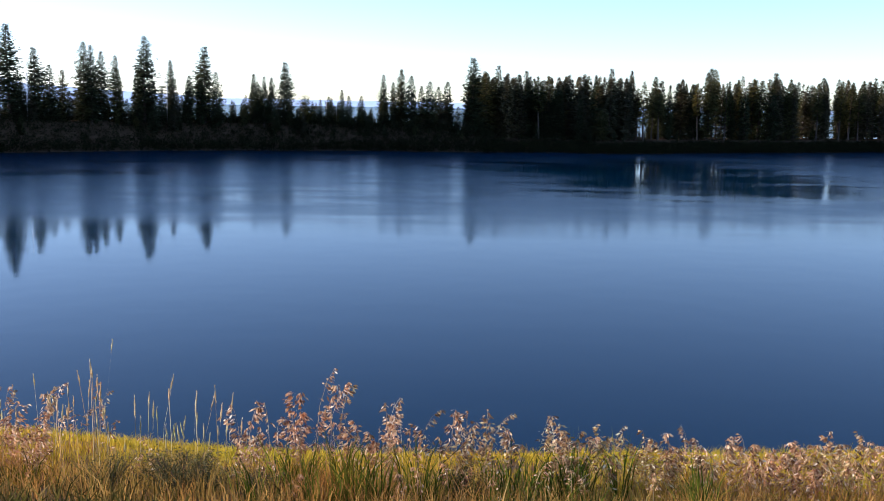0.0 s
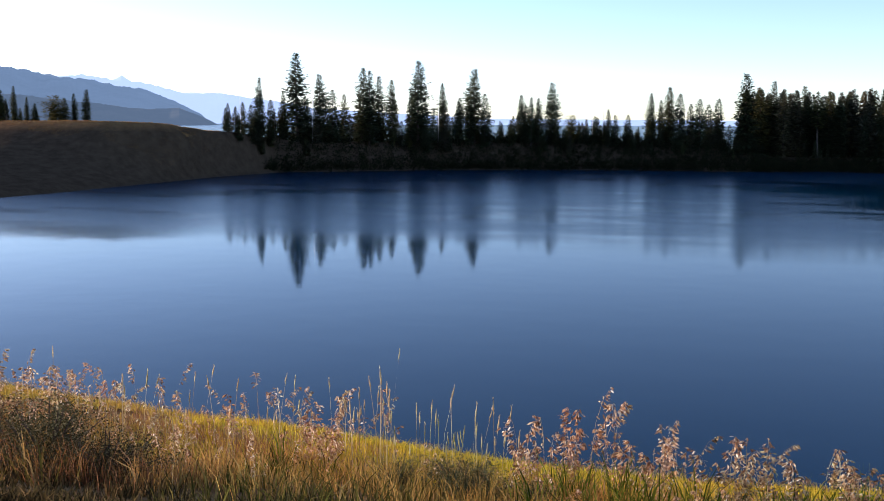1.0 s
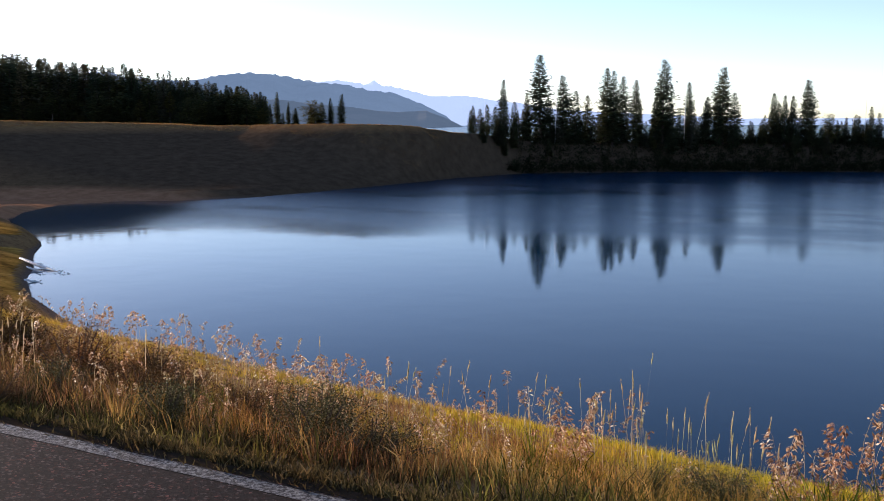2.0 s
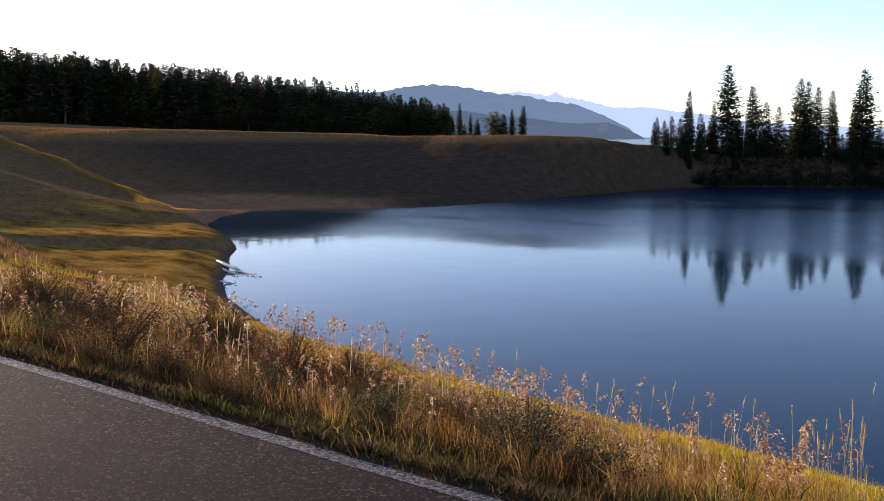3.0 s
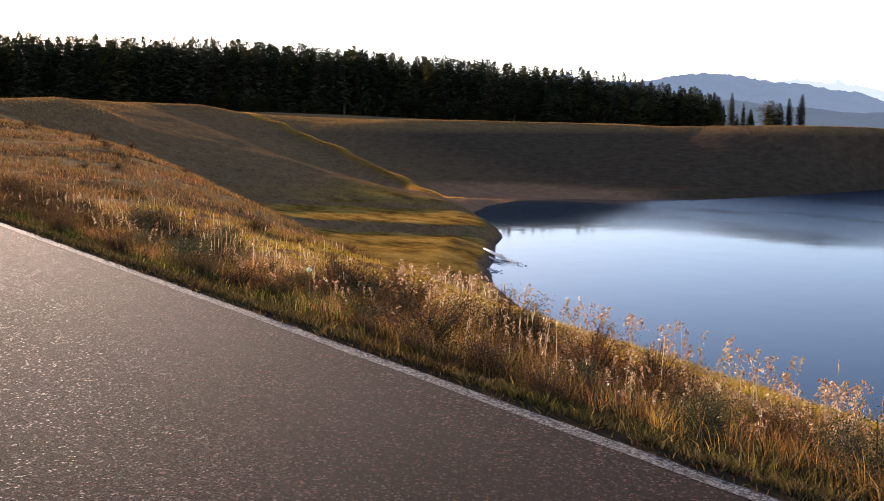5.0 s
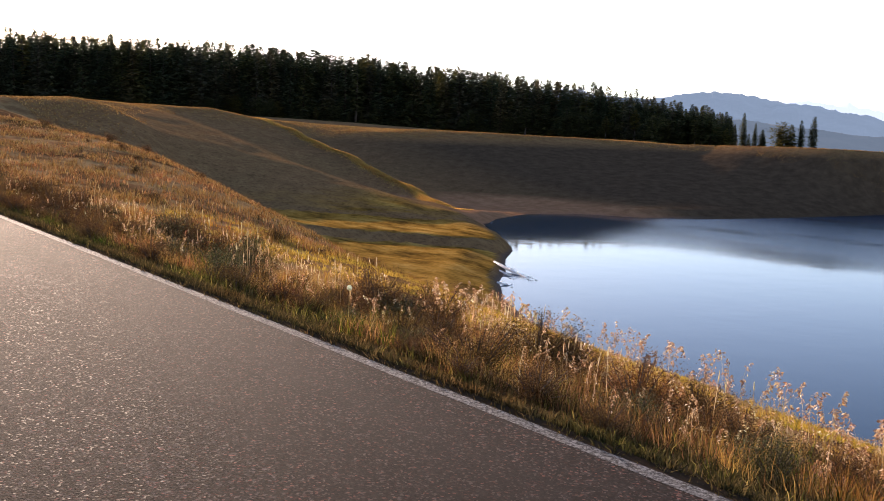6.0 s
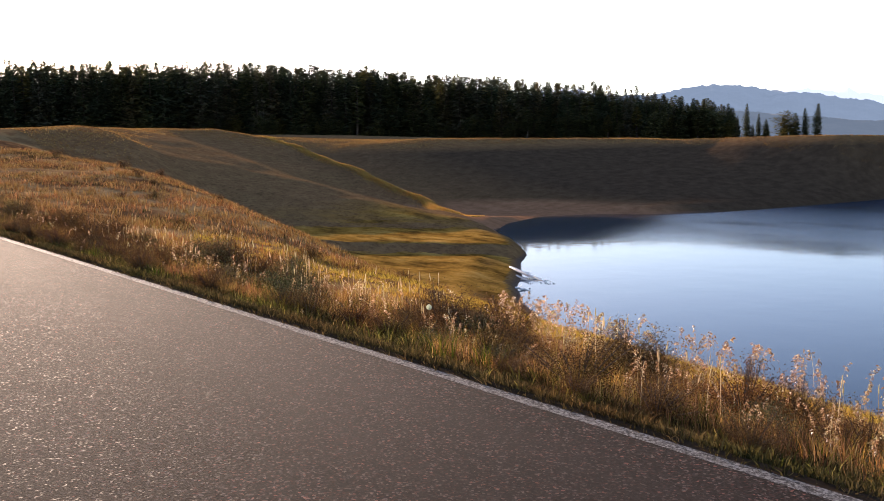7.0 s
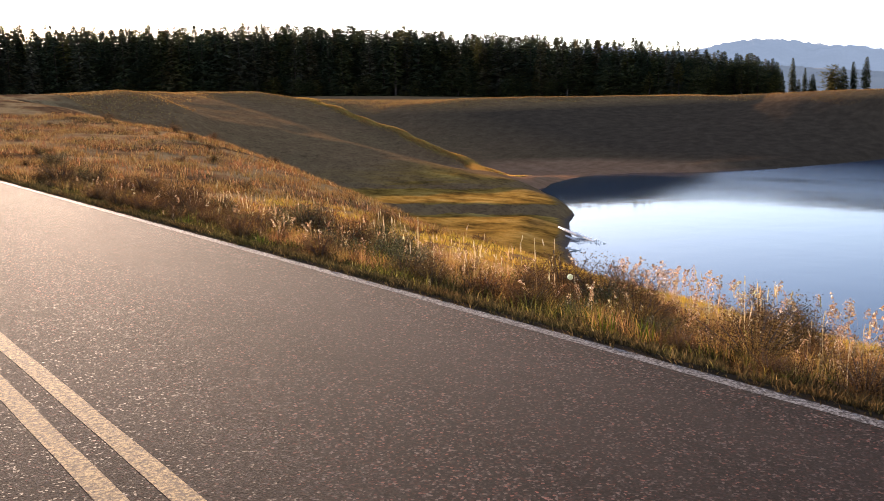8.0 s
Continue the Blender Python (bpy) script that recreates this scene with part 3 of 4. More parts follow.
pine_shape = lambda u: (0.4 + 0.6 * min(1, u * 3)) * (1 - u) ** 0.62
column_shape = lambda u: max(0.03, 1 - u) ** 0.5 * (0.75 + 0.25 * min(1, u * 5))
blunt_shape = lambda u: (0.7 + 0.3 * min(1, u * 5)) * max(0.04, 1 - u ** 1.25) ** 0.8
round_shape = lambda u: math.sqrt(max(0.02, 1 - (2 * u - 0.8) ** 2 / 1.5))
KINDS = {
    "spire": [conifer("spruce_tree", "dark green spruce with a narrow drooping spire", s, width=w, count=n, bend=b, clump=0.48, shape=column_shape) for s, w, n, b in ((11, 2.6, 330, 0.15), (12, 2.2, 290, -0.25), (13, 2.8, 350, 0.05), (14, 2.4, 270, -0.1))],
    "full": [conifer("fir_tree", "dense dark fir with boughs down to the ground", s, width=w, bare=0.02, count=170, gap=0.03, clump=0.7) for s, w in ((21, 3.7), (22, 3.1), (23, 3.4))],
    "tall": [conifer("spruce_tree", "tall old spruce with ragged open crown", s, width=3.0, bare=0.12, count=270, gap=0.25, droop=0.3, bend=b, clump=0.55, shape=lambda u: (0.6 + 0.4 * min(1, u * 3)) * max(0.03, 1 - u) ** 0.5) for s, b in ((31, 0.3), (32, -0.25))],
    "pine": [conifer("lodgepole_pine", "slim pine with bare trunk and olive crown", s, width=2.2, bare=b, count=85, droop=0.1, shape=pine_shape, needles=PINE_NEEDLES, bend=0.3, gap=0.2, clump=0.7) for s, b in ((41, 0.35), (42, 0.5), (43, 0.25), (44, 0.45))],
    "round": [conifer("pine_tree", "low bushy pine with a rounded crown", 51, width=5.5, bare=0.05, count=110, droop=0.0, shape=round_shape, needles=PINE_NEEDLES, clump=0.9)],
    "young": [conifer("young_fir", "bushy young fir with boughs down to the ground", s, width=w, bare=0.02, count=130, gap=0.03, clump=0.8) for s, w in ((24, 4.6), (25, 3.9))],
    "stout": [conifer("mountain_pine", "stout dark pine with a dense blunt top", s, width=w, bare=0.04, count=150, droop=0.15, shape=blunt_shape, needles=n, gap=0.08, clump=0.72, bend=b) for s, w, n, b in ((55, 3.2, HAZED_NEEDLES, 0.2), (56, 3.6, HAZED_NEEDLES, -0.2), (57, 2.8, HAZED_NEEDLES, 0.1))],
    "snag": [dead_tree("dead_tree", "bare grey dead conifer standing among live trees", s) for s in (61, 62)],
}
used = set()
tree_rng = random.Random(3)


def plant(kind, x, y, top, wide=1.0, group=""):
    """A tree whose tip reaches the height top."""
    z = float(land(x, y)) - 0.15
    proto = KINDS[kind][tree_rng.randrange(len(KINDS[kind]))]
    k = max(top - z, 1.5) / 20.0
    m = Matrix.LocRotScale((x, y, z), Euler((tree_rng.uniform(-.02, .02), tree_rng.uniform(-.02, .02), tree_rng.uniform(0, 6.28))), (k * wide, k * wide, k))
    if proto.name in used:
        ob = copy_thing(proto, m @ Matrix.Diagonal((*(1 / c for c in proto.scale), 1)))
    else:
        used.add(proto.name)
        proto.matrix_basis, ob = m, proto
    return tagged(ob, group=group)


def grow(kind, x, y, top):
    """A conifer on the far bank, moved up the bank till it stands clear of the water."""
    far = 1.0
    while float(outside(POND, np.array([x * far]), np.array([y * far]))[0]) < 6.0:
        far += 0.01
    plant(kind, x * far, y * far, 1.65 + (top - 1.65) * far, 1.0 if kind == "snag" else 1.35, "conifers on the far bank")
    for k in range(2):
        a, b = x * far + tree_rng.uniform(-4, 4), y * far + tree_rng.uniform(-2, 5)
        if float(outside(POND, np.array([a]), np.array([b]))[0]) > 3:
            tall = tree_rng.uniform(3.5, 7.0) + (0.25 * max(top, 0) * tree_rng.random() if k == 0 else 0)
            plant("young" if k else "stout", a, b, float(land(a, b)) + tall, tree_rng.uniform(1.3, 1.8), "young firs on the far bank")


# grove on the near end of the far bank: kind, x, y, height of the tip
for row in (("full", -92.5, 193.9, 4.2), ("full", -93.5, 204.5, 5.5), ("snag", -94.5, 205.5, 7.9), ("full", -90.8, 202.4, 5.0), ("spire", -92.1, 210.6, 10.9),
            ("full", -89.5, 209.5, 6.2), ("snag", -89.0, 211, 8.4), ("spire", -90.7, 219.7, 8.3), ("full", -87.3, 212.6, 5.1), ("full", -85.5, 222, 5.5), ("full", -88, 226, 7.0)):
    kind, x, y, top = row
    grow(kind, x * 1.016, y, top + 0.02 * (top - 1.6))
for row in (("tall", -91.5, 230.3, 17.3), ("tall", -87.4, 234.2, 12.6), ("snag", -90.3, 237.2, 13.9), ("full", -84.0, 234.6, 9.0), ("full", -82.0, 236.6, 8.0), ("spire", -78.3, 239.3, 14.3),
            ("spire", -77.8, 243.6, 13.8), ("full", -77.0, 242, 6.0), ("spire", -75.1, 242.4, 12.4), ("spire", -73.4, 248.2, 11.7), ("tall", -67.0, 248.9, 16.3),
            ("full", -68.6, 248.4, 8.4), ("full", -65.8, 250, 7.5), ("full", -63.4, 251.0, 5.0), ("snag", -62.6, 252.5, 10.1), ("spire", -61.6, 253.5, 11.1)):
    kind, x, y, top = row
    grow(kind, x * 1.016, y, top + 0.02 * (top - 1.6))
for row in (("tall", -57.7, 254.4, 7.6), ("full", -58.2, 254, 4.5), ("tall", -54.2, 256.2, 14.6), ("full", -51.7, 257.8, 8.6), ("full", -55.6, 257, 6.8), ("full", -45.5, 263.0, 3.2),
            ("spire", -43.5, 264.4, 8.5), ("full", -42.6, 264.5, 6.0), ("spire", -41.2, 265.7, 7.9), ("spire", -39.6, 267.0, 7.8), ("tall", -36.5, 266.5, 11.6), ("full", -35.0, 268, 3.0),
            ("round", -31.3, 270.2, 3.4), ("full", -29.5, 271.4, 1.8), ("snag", -26.2, 273.7, 5.7), ("full", -25.8, 273, 2.0)):
    kind, x, y, top = row
    grow(kind, x * 1.016, y, top + 0.02 * (top - 1.6))
for row in (("snag", -23.7, 274.0, 7.6), ("spire", -21.9, 272.2, 5.0), ("full", -20.2, 273, 3.6), ("full", -17.1, 274.5, 3.7), ("full", -14.5, 276, 0.5), ("spire", -11.5, 275.8, 9.2),
            ("spire", -8.9, 278.9, 7.5), ("spire", -6.9, 277.9, 10.8), ("full", -4.2, 276.0, 9.0), ("full", -1.5, 277, 6.5), ("full", 0.8, 277.0, 7.7), ("full", 5.6, 279.0, 7.8), ("full", 3.0, 281.0, 6.5),
            ("full", 12.1, 272.8, 9.0), ("tall", 12.4, 276.0, 14.0), ("full", 16.1, 279.6, 10.2)):
    kind, x, y, top = row
    grow(kind, x * 1.016, y, top + 0.02 * (top - 1.6))

# close woods on the right of the far bank
woods = random.Random(8)
for i in range(290):
    x = 13 + 150 * ((i + woods.random()) / 290) ** 1.12
    shore = float(np.interp(x, [12, 36, 51, 75, 106, 141, 200], [268, 275, 271, 284, 298, 315, 330]))
    back = woods.random()
    y = shore + (6 if x < 58 else 10) + 24 * back
    draw = woods.random()
    kind = "pine" if draw < (0.15 if x < 58 else 0.5) else "stout" if draw < 0.7 else "full" if draw < 0.86 else "spire"
    gap = min(abs(x - 63), abs(x - 73) + 2, abs(x - 86) + 1, abs(x - 118), abs(x - 131))
    if gap < 3.8 and (kind != "pine" or woods.random() < 0.45):
        continue
    top = 10.5 + 0.012 * x - abs(woods.gauss(0, 2.6)) + (2.0 if woods.random() < 0.08 else 0) - (5.0 * woods.random() if kind == "full" and back < 0.4 else 0)
    plant(kind, x, y, top, woods.uniform(0.95, 1.4), "woods on the far bank")
plant("round", 47.8, 278.0, 1.0, group="woods on the far bank")

# young firs at the foot of the far bank
for i in range(104):
    x = -95 + 230 * (i + woods.random()) / 104
    shore = float(np.interp(x, [-96, -85, -70, -49, -20, 12, 36, 51, 75, 106, 141], [226, 234, 246, 257, 266, 268, 275, 271, 284, 298, 315]))
    y = shore + (4 if x < 58 else 12) + 12 * woods.random()
    if x < -76:
        continue
    plant("young" if woods.random() < 0.8 else "round", x, y, float(land(x, y)) + woods.uniform(2.0, 4.6), 1.2, "young firs on the far bank")

# small clusters at the end of the grassy plateau
for row in (("spire", -196.5, 264.8, 11.4), ("full", -195.1, 265.8, 5.0), ("spire", -196.7, 270.9, 8.3), ("full", -194.8, 272.2, 6.5), ("full", -193.2, 270.2, 5.4), ("round", -175.6, 255.2, 8.4), ("full", -177.5, 256.2, 7.0),
            ("full", -174.9, 258.1, 7.8), ("spire", -172.8, 259.5, 9.1), ("tall", -168.8, 259.7, 10.2)):
    kind, x, y, top = row
    plant(kind, x, y, top, 1.2 if kind in ("spire", "tall") else 1.7, "conifers on the plateau")

def stump(x, y, tall):
    rng = random.Random(19)
    me = trunk_mesh(tall, 0.26, 0.05, BARK, 1.0, 9, 0.3)
    for v in me.vertices:
        v.co.x, v.co.y = v.co.x * rng.uniform(0.85, 1.2), v.co.y * rng.uniform(0.85, 1.2)
    ob = tagged(new("tree_stump", me), "dark broken tree stump standing in dry grass", "tree stump")
    ob.location = (x, y, float(land(x, y)))


stump(-146.0, 194.0, 2.0)

# the long dark forest behind the plateau
for i in range(520):
    u = (i + woods.random()) / 520
    az = 36.6 + 46 * u
    edge = float(np.interp(az, [36.6, 41, 46, 50, 57, 84], [425, 425, 470, 500, 520, 530]))
    deep = woods.random()
    r = edge + 70 * deep
    x, y = polar(az, r)
    rise = float(np.interp(az, [36.6, 38, 41, 44, 46, 50, 57, 64, 72, 84], [0.0235, 0.0325, 0.042, 0.0515, 0.053, 0.061, 0.0705, 0.079, 0.079, 0.081]))
    kind = ("full", "stout", "spire", "pine", "spire", "full", "stout")[woods.randrange(7)]
    plant(kind, x - 2, y - 1, 1.8 + r * (rise - 0.014 * woods.random() ** 1.5 + 0.005 * woods.random() ** 4), woods.uniform(1.1, 1.7), "forest on the plateau")
for i in range(150):
    az = 36.8 + 46 * (i + woods.random()) / 150
    r = float(np.interp(az, [36.6, 41, 46, 50, 57, 84], [422, 422, 466, 496, 516, 526])) + woods.uniform(-3, 8)
    x, y = polar(az, r)
    plant("round" if i % 2 else "pine", x - 2, y - 1, 1.8 + r * woods.uniform(0.008, 0.032), woods.uniform(1.3, 2.2), "forest on the plateau")


# ---- grass ----
def blades(name, label, mat, xs, ys, heights, widths, lean, seed, away):
    """Many bent blades in one mesh: each has a broad foot, a knee and a tip."""
    rng = np.random.default_rng(seed)
    n = len(xs)
    z = land(xs, ys) - 0.02
    a, b = away + rng.uniform(-0.6, 0.6, n), rng.uniform(0, 2 * np.pi, n)
    tilt = lean * rng.uniform(0.2, 1.0, n) * heights
    dx, dy = np.cos(a), np.sin(a)
    wx, wy = np.cos(b) * widths / 2, np.sin(b) * widths / 2
    v = np.empty((n, 5, 3))
    v[:, 0] = np.stack([xs - wx, ys - wy, z], -1)
    v[:, 1] = np.stack([xs + wx, ys + wy, z], -1)
    kx, ky, kz = xs + dx * tilt * 0.35, ys + dy * tilt * 0.35, z + heights * 0.6
    v[:, 2] = np.stack([kx + wx * 0.7, ky + wy * 0.7, kz], -1)
    v[:, 3] = np.stack([kx - wx * 0.7, ky - wy * 0.7, kz], -1)
    v[:, 4] = np.stack([xs + dx * tilt, ys + dy * tilt, z + heights * (1 - 0.25 * (tilt / heights) ** 2)], -1)
    me = bpy.data.meshes.new(name)
    i = np.arange(n)[:, None] * 5
    me.vertices.add(n * 5)
    me.vertices.foreach_set("co", v.reshape(-1))
    loops = np.concatenate([i + np.array([[0, 1, 2, 3]]), i + np.array([[3, 2, 4]])], 1).reshape(-1)
    me.loops.add(n * 7)
    me.loops.foreach_set("vertex_index", loops)
    me.polygons.add(n * 2)
    starts = (np.arange(n)[:, None] * 7 + np.array([[0, 4]])).reshape(-1)
    me.polygons.foreach_set("loop_start", starts)
    me.materials.append(mat)
    me.update(calc_edges=True)
    me.validate()
    return tagged(new(name, me), label, "grass", kind="stuff")


def scatter(rng, count, x0, x1, y0, y1, power=1.0):
    return rng.uniform(x0, x1, count), y0 + (y1 - y0) * rng.uniform(0, 1, count) ** power


STRAW = make_blade("straw_blades", [(0.0, (0.24, 0.13, 0.04)), (0.4, (0.45, 0.26, 0.055)), (0.75, (0.62, 0.40, 0.115)), (1.0, (0.38, 0.19, 0.06))], 0.7, 0.42)
FADED = make_blade("faded_blades", [(0.0, (0.16, 0.08, 0.026)), (0.5, (0.31, 0.17, 0.055)), (1.0, (0.46, 0.28, 0.11))], 0.8, 0.2)
GREEN = make_blade("green_blades", [(0.0, (0.28, 0.22, 0.016)), (0.5, (0.48, 0.36, 0.024)), (1.0, (0.64, 0.46, 0.045))], 0.7, 0.5)
LUSH = make_blade("lush_blades", [(0.0, (0.035, 0.06, 0.008)), (0.6, (0.085, 0.12, 0.014)), (1.0, (0.20, 0.20, 0.03))])
WEED = make_blade("weed_blades", [(0.0, (0.045, 0.045, 0.012)), (0.5, (0.115, 0.10, 0.022)), (0.85, (0.25, 0.19, 0.045)), (1.0, (0.44, 0.31, 0.12))])
DARK_WEED = make_blade("dark_weed_blades", [(0.0, (0.03, 0.023, 0.012)), (0.6, (0.075, 0.058, 0.022)), (1.0, (0.18, 0.12, 0.05))])
RUST = make_blade("rust_blades", [(0.0, (0.13, 0.056, 0.026)), (0.5, (0.26, 0.118, 0.05)), (0.85, (0.37, 0.20, 0.09)), (1.0, (0.5, 0.33, 0.16))], 0.7, 0.4)
SEED = make_blade("seed_heads", [(0.0, (0.13, 0.06, 0.028)), (0.35, (0.38, 0.20, 0.09)), (0.7, (0.64, 0.41, 0.21)), (0.92, (0.80, 0.60, 0.37)), (1.0, (0.96, 0.88, 0.70))], 0.42, 0.4, 0.2)
STEM = make_blade("seed_stems", [(0.0, (0.30, 0.20, 0.09)), (0.6, (0.48, 0.35, 0.17)), (1.0, (0.70, 0.55, 0.32))], 0.6, 0.4, 0.2)
SPIKE = make_blade("pale_spikes", [(0.0, (0.50, 0.37, 0.18)), (0.6, (0.68, 0.54, 0.30)), (1.0, (0.85, 0.74, 0.50))], 0.6, 0.4, 0.2)
SAGE = make_blade("sage_leaves", [(0.0, (0.035, 0.036, 0.016)), (0.6, (0.10, 0.095, 0.042)), (1.0, (0.26, 0.235, 0.12))], 0.7, 0.2)
# near-black leaves: the far bank's shade is put into their colour
SHADE_THICKET = make_blade("shade_dark_leaves", [(0.0, (0.008, 0.010, 0.006)), (0.7, (0.022, 0.025, 0.012)), (1.0, (0.05, 0.045, 0.02))], 0.8, 0.1)
TWIG = make_bark("sage_twigs", (0.05, 0.035, 0.025), (0.14, 0.10, 0.07))

g = np.random.default_rng(21)


def tufts(name, label, mat, count, per, x0, x1, y0, y1, high, wide, spread, lean, patch, seed, power=1.0, fill=0.5, short=0.3):
    """Grass in tussocks: blades lean out from the heart of each."""
    cx, cy = scatter(g, count, x0, x1, y0, y1, power)
    keep = g.uniform(0, 1, count) < fill + 0.75 * lumps(cx + 3 * seed, cy, patch)
    cx, cy = cx[keep], cy[keep]
    big = g.uniform(0.6, 1.15, len(cx))
    a, r = g.uniform(0, 6.28, (len(cx), per)), np.abs(g.normal(0, 1, (len(cx), per))) * spread
    xs, ys = (cx[:, None] + np.cos(a) * r).ravel(), (cy[:, None] + np.sin(a) * r).ravel()
    h = (g.uniform(high[0], high[1], a.shape) * big[:, None]).ravel() * np.clip((ys - 3.1) / 1.4, short, 1)
    keep = ys > 3.40
    blades(name, label, mat, xs[keep], ys[keep], h[keep], g.uniform(wide[0], wide[1], len(xs))[keep], lean, seed, a.ravel()[keep])


OCHRE = make_blade("ochre_blades", [(0.0, (0.22, 0.14, 0.02)), (0.5, (0.40, 0.255, 0.04)), (1.0, (0.55, 0.37, 0.08))], 0.7, 0.45)
tufts("short_grass", "short ochre-coloured grass on the road bank", OCHRE, 8500, 12, -28, -4, 6.6, 15.5, (0.07, 0.17), (0.005, 0.011), 0.10, 0.8, 0.9, 14)
tufts("short_grass", "short yellow-green grass on the road bank", GREEN, 6500, 12, -5, 9, 6.2, 14, (0.07, 0.17), (0.005, 0.011), 0.10, 0.8, 0.9, 1, 1.0, 0.85)
tufts("low_weeds", "low green weeds beside the asphalt", WEED, 2600, 14, -26, 9, 3.55, 6.5, (0.10, 0.30), (0.006, 0.014), 0.08, 0.9, 0.7, 5)
tufts("low_weeds", "dark low weeds crowding the edge of the asphalt", DARK_WEED, 4200, 16, -34, 9, 3.40, 4.6, (0.06, 0.20), (0.006, 0.016), 0.09, 1.0, 0.5, 6, 1.0, 0.8, 0.6)
tufts("low_weeds", "dark low weeds crowding the edge of the asphalt", DARK_WEED, 2600, 14, -34, 9, 3.40, 3.7, (0.05, 0.16), (0.006, 0.016), 0.06, 1.0, 0.5, 8, 1.0, 1.0, 0.7)
tufts("dry_grass", "straw-coloured dry grass along the road", STRAW, 2900, 20, -26, 9, 4.15, 7.6, (0.11, 0.34), (0.002, 0.005), 0.08, 0.55, 1.2, 2)
tufts("dry_grass", "golden dry grass along the road", STRAW, 1500, 16, -3, 9, 5.0, 7.2, (0.12, 0.30), (0.003, 0.007), 0.08, 0.6, 0.8, 15, 1.0, 0.7)
tufts("red_grass", "rust-coloured dry grass in tussocks on the bank", RUST, 3600, 22, -30, -2.6, 4.2, 8.6, (0.10, 0.33), (0.002, 0.005), 0.09, 0.5, 1.7, 4)
tufts("dry_grass", "straw-coloured dry grass on the hillside", FADED, 20000, 8, -75, -22, 3.8, 30, (0.10, 0.30), (0.012, 0.030), 0.16, 0.8, 2.4, 3, 1.3, 0.35)
tufts("lush_grass", "dark green broad-bladed grass among dry stalks", LUSH, 70, 26, -0.8, 2.2, 5.5, 6.9, (0.22, 0.50), (0.008, 0.014), 0.06, 0.55, 0.6, 11, 1.0, 0.6)
tufts("lush_grass", "dark green broad-bladed grass among dry stalks", LUSH, 90, 22, -24, -0.8, 3.9, 6.5, (0.16, 0.38), (0.007, 0.012), 0.06, 0.6, 0.9, 12, 1.0, 0.3)
tufts("red_grass", "rust-coloured dry grass on the hillside", RUST, 9000, 8, -75, -22, 3.8, 30, (0.08, 0.30), (0.012, 0.030), 0.18, 0.8, 3.1, 7, 1.3, 0.3)
tufts("low_weeds", "dark low weeds in patches on the hillside", DARK_WEED, 8000, 8, -75, -22, 3.8, 30, (0.06, 0.22), (0.015, 0.035), 0.2, 0.9, 4.3, 9, 1.3, 0.12)


class Blades:
    """Collects small quads for one mesh."""

    def __init__(self):
        self.verts, self.faces = [], []

    def leaf(self, p, d, side):
        n = len(self.verts)
        self.verts.extend([tuple(p), tuple(p + d * 0.5 + side), tuple(p + d), tuple(p + d * 0.5 - side)])
        self.faces.append((n, n + 1, n + 2, n + 3))

    def stem(self, pts, w, a):
        n = len(self.verts)
        sx, sy = math.sin(a) * w, -math.cos(a) * w
        for p in pts:
            self.verts.extend([(p.x - sx, p.y - sy, p.z), (p.x + sx, p.y + sy, p.z)])
        for k in range(len(pts) - 1):
            self.faces.append((n + 2 * k, n + 2 * k + 1, n + 2 * k + 3, n + 2 * k + 2))


def panicles(label, xs, ys, heights, seed, size=1.0, wide=1.0):
    """Stalks whose drooping, branched heads are hung with papery spikelets."""
    rng, heads, stems = random.Random(seed), Blades(), Blades()
    for x, y, z, h in zip(xs, ys, land(xs, ys), heights):
        a, bow = rng.uniform(0, 6.28), rng.uniform(0.05, 0.3) * h
        out = Vector((math.cos(a), math.sin(a), 0))
        at = lambda t: Vector((x, y, z)) + out * bow * t ** 3 + Vector((0, 0, h * (t - 0.12 * t ** 6)))
        stems.stem([at(t) for t in (0, 0.35, 0.65, 0.85, 1.0)], 0.0013, a)
        head = rng.uniform(0.2, 0.34) * size
        for k in range(10):
            p = at(1 - head / h * k / 10)
            for side in range(rng.randrange(1, 4)):
                b = a + rng.gauss(0, 0.9)
                reach = rng.uniform(0.3, 1.0) * (0.016 + 0.007 * min(k, 7)) * size * wide
                tip = p + Vector((math.cos(b) * reach, math.sin(b) * reach, rng.uniform(-0.5, 0.3) * reach))
                for c in range(rng.randrange(1, 4)):
                    q = p.lerp(tip, rng.uniform(0.2, 1.0)) + Vector((rng.gauss(0, .005), rng.gauss(0, .005), 0))
                    d = Vector((math.cos(b) * 0.7 + rng.gauss(0, .2), math.sin(b) * 0.7 + rng.gauss(0, .2), rng.uniform(-0.9, -0.1))).normalized() * rng.uniform(0.026, 0.046) * size
                    heads.leaf(q, d, d.cross(Vector((rng.gauss(0, 1), rng.gauss(0, 1), rng.gauss(0, 1)))).normalized() * 0.0062 * size)
    return finish("seed_grass", label, heads, stems)


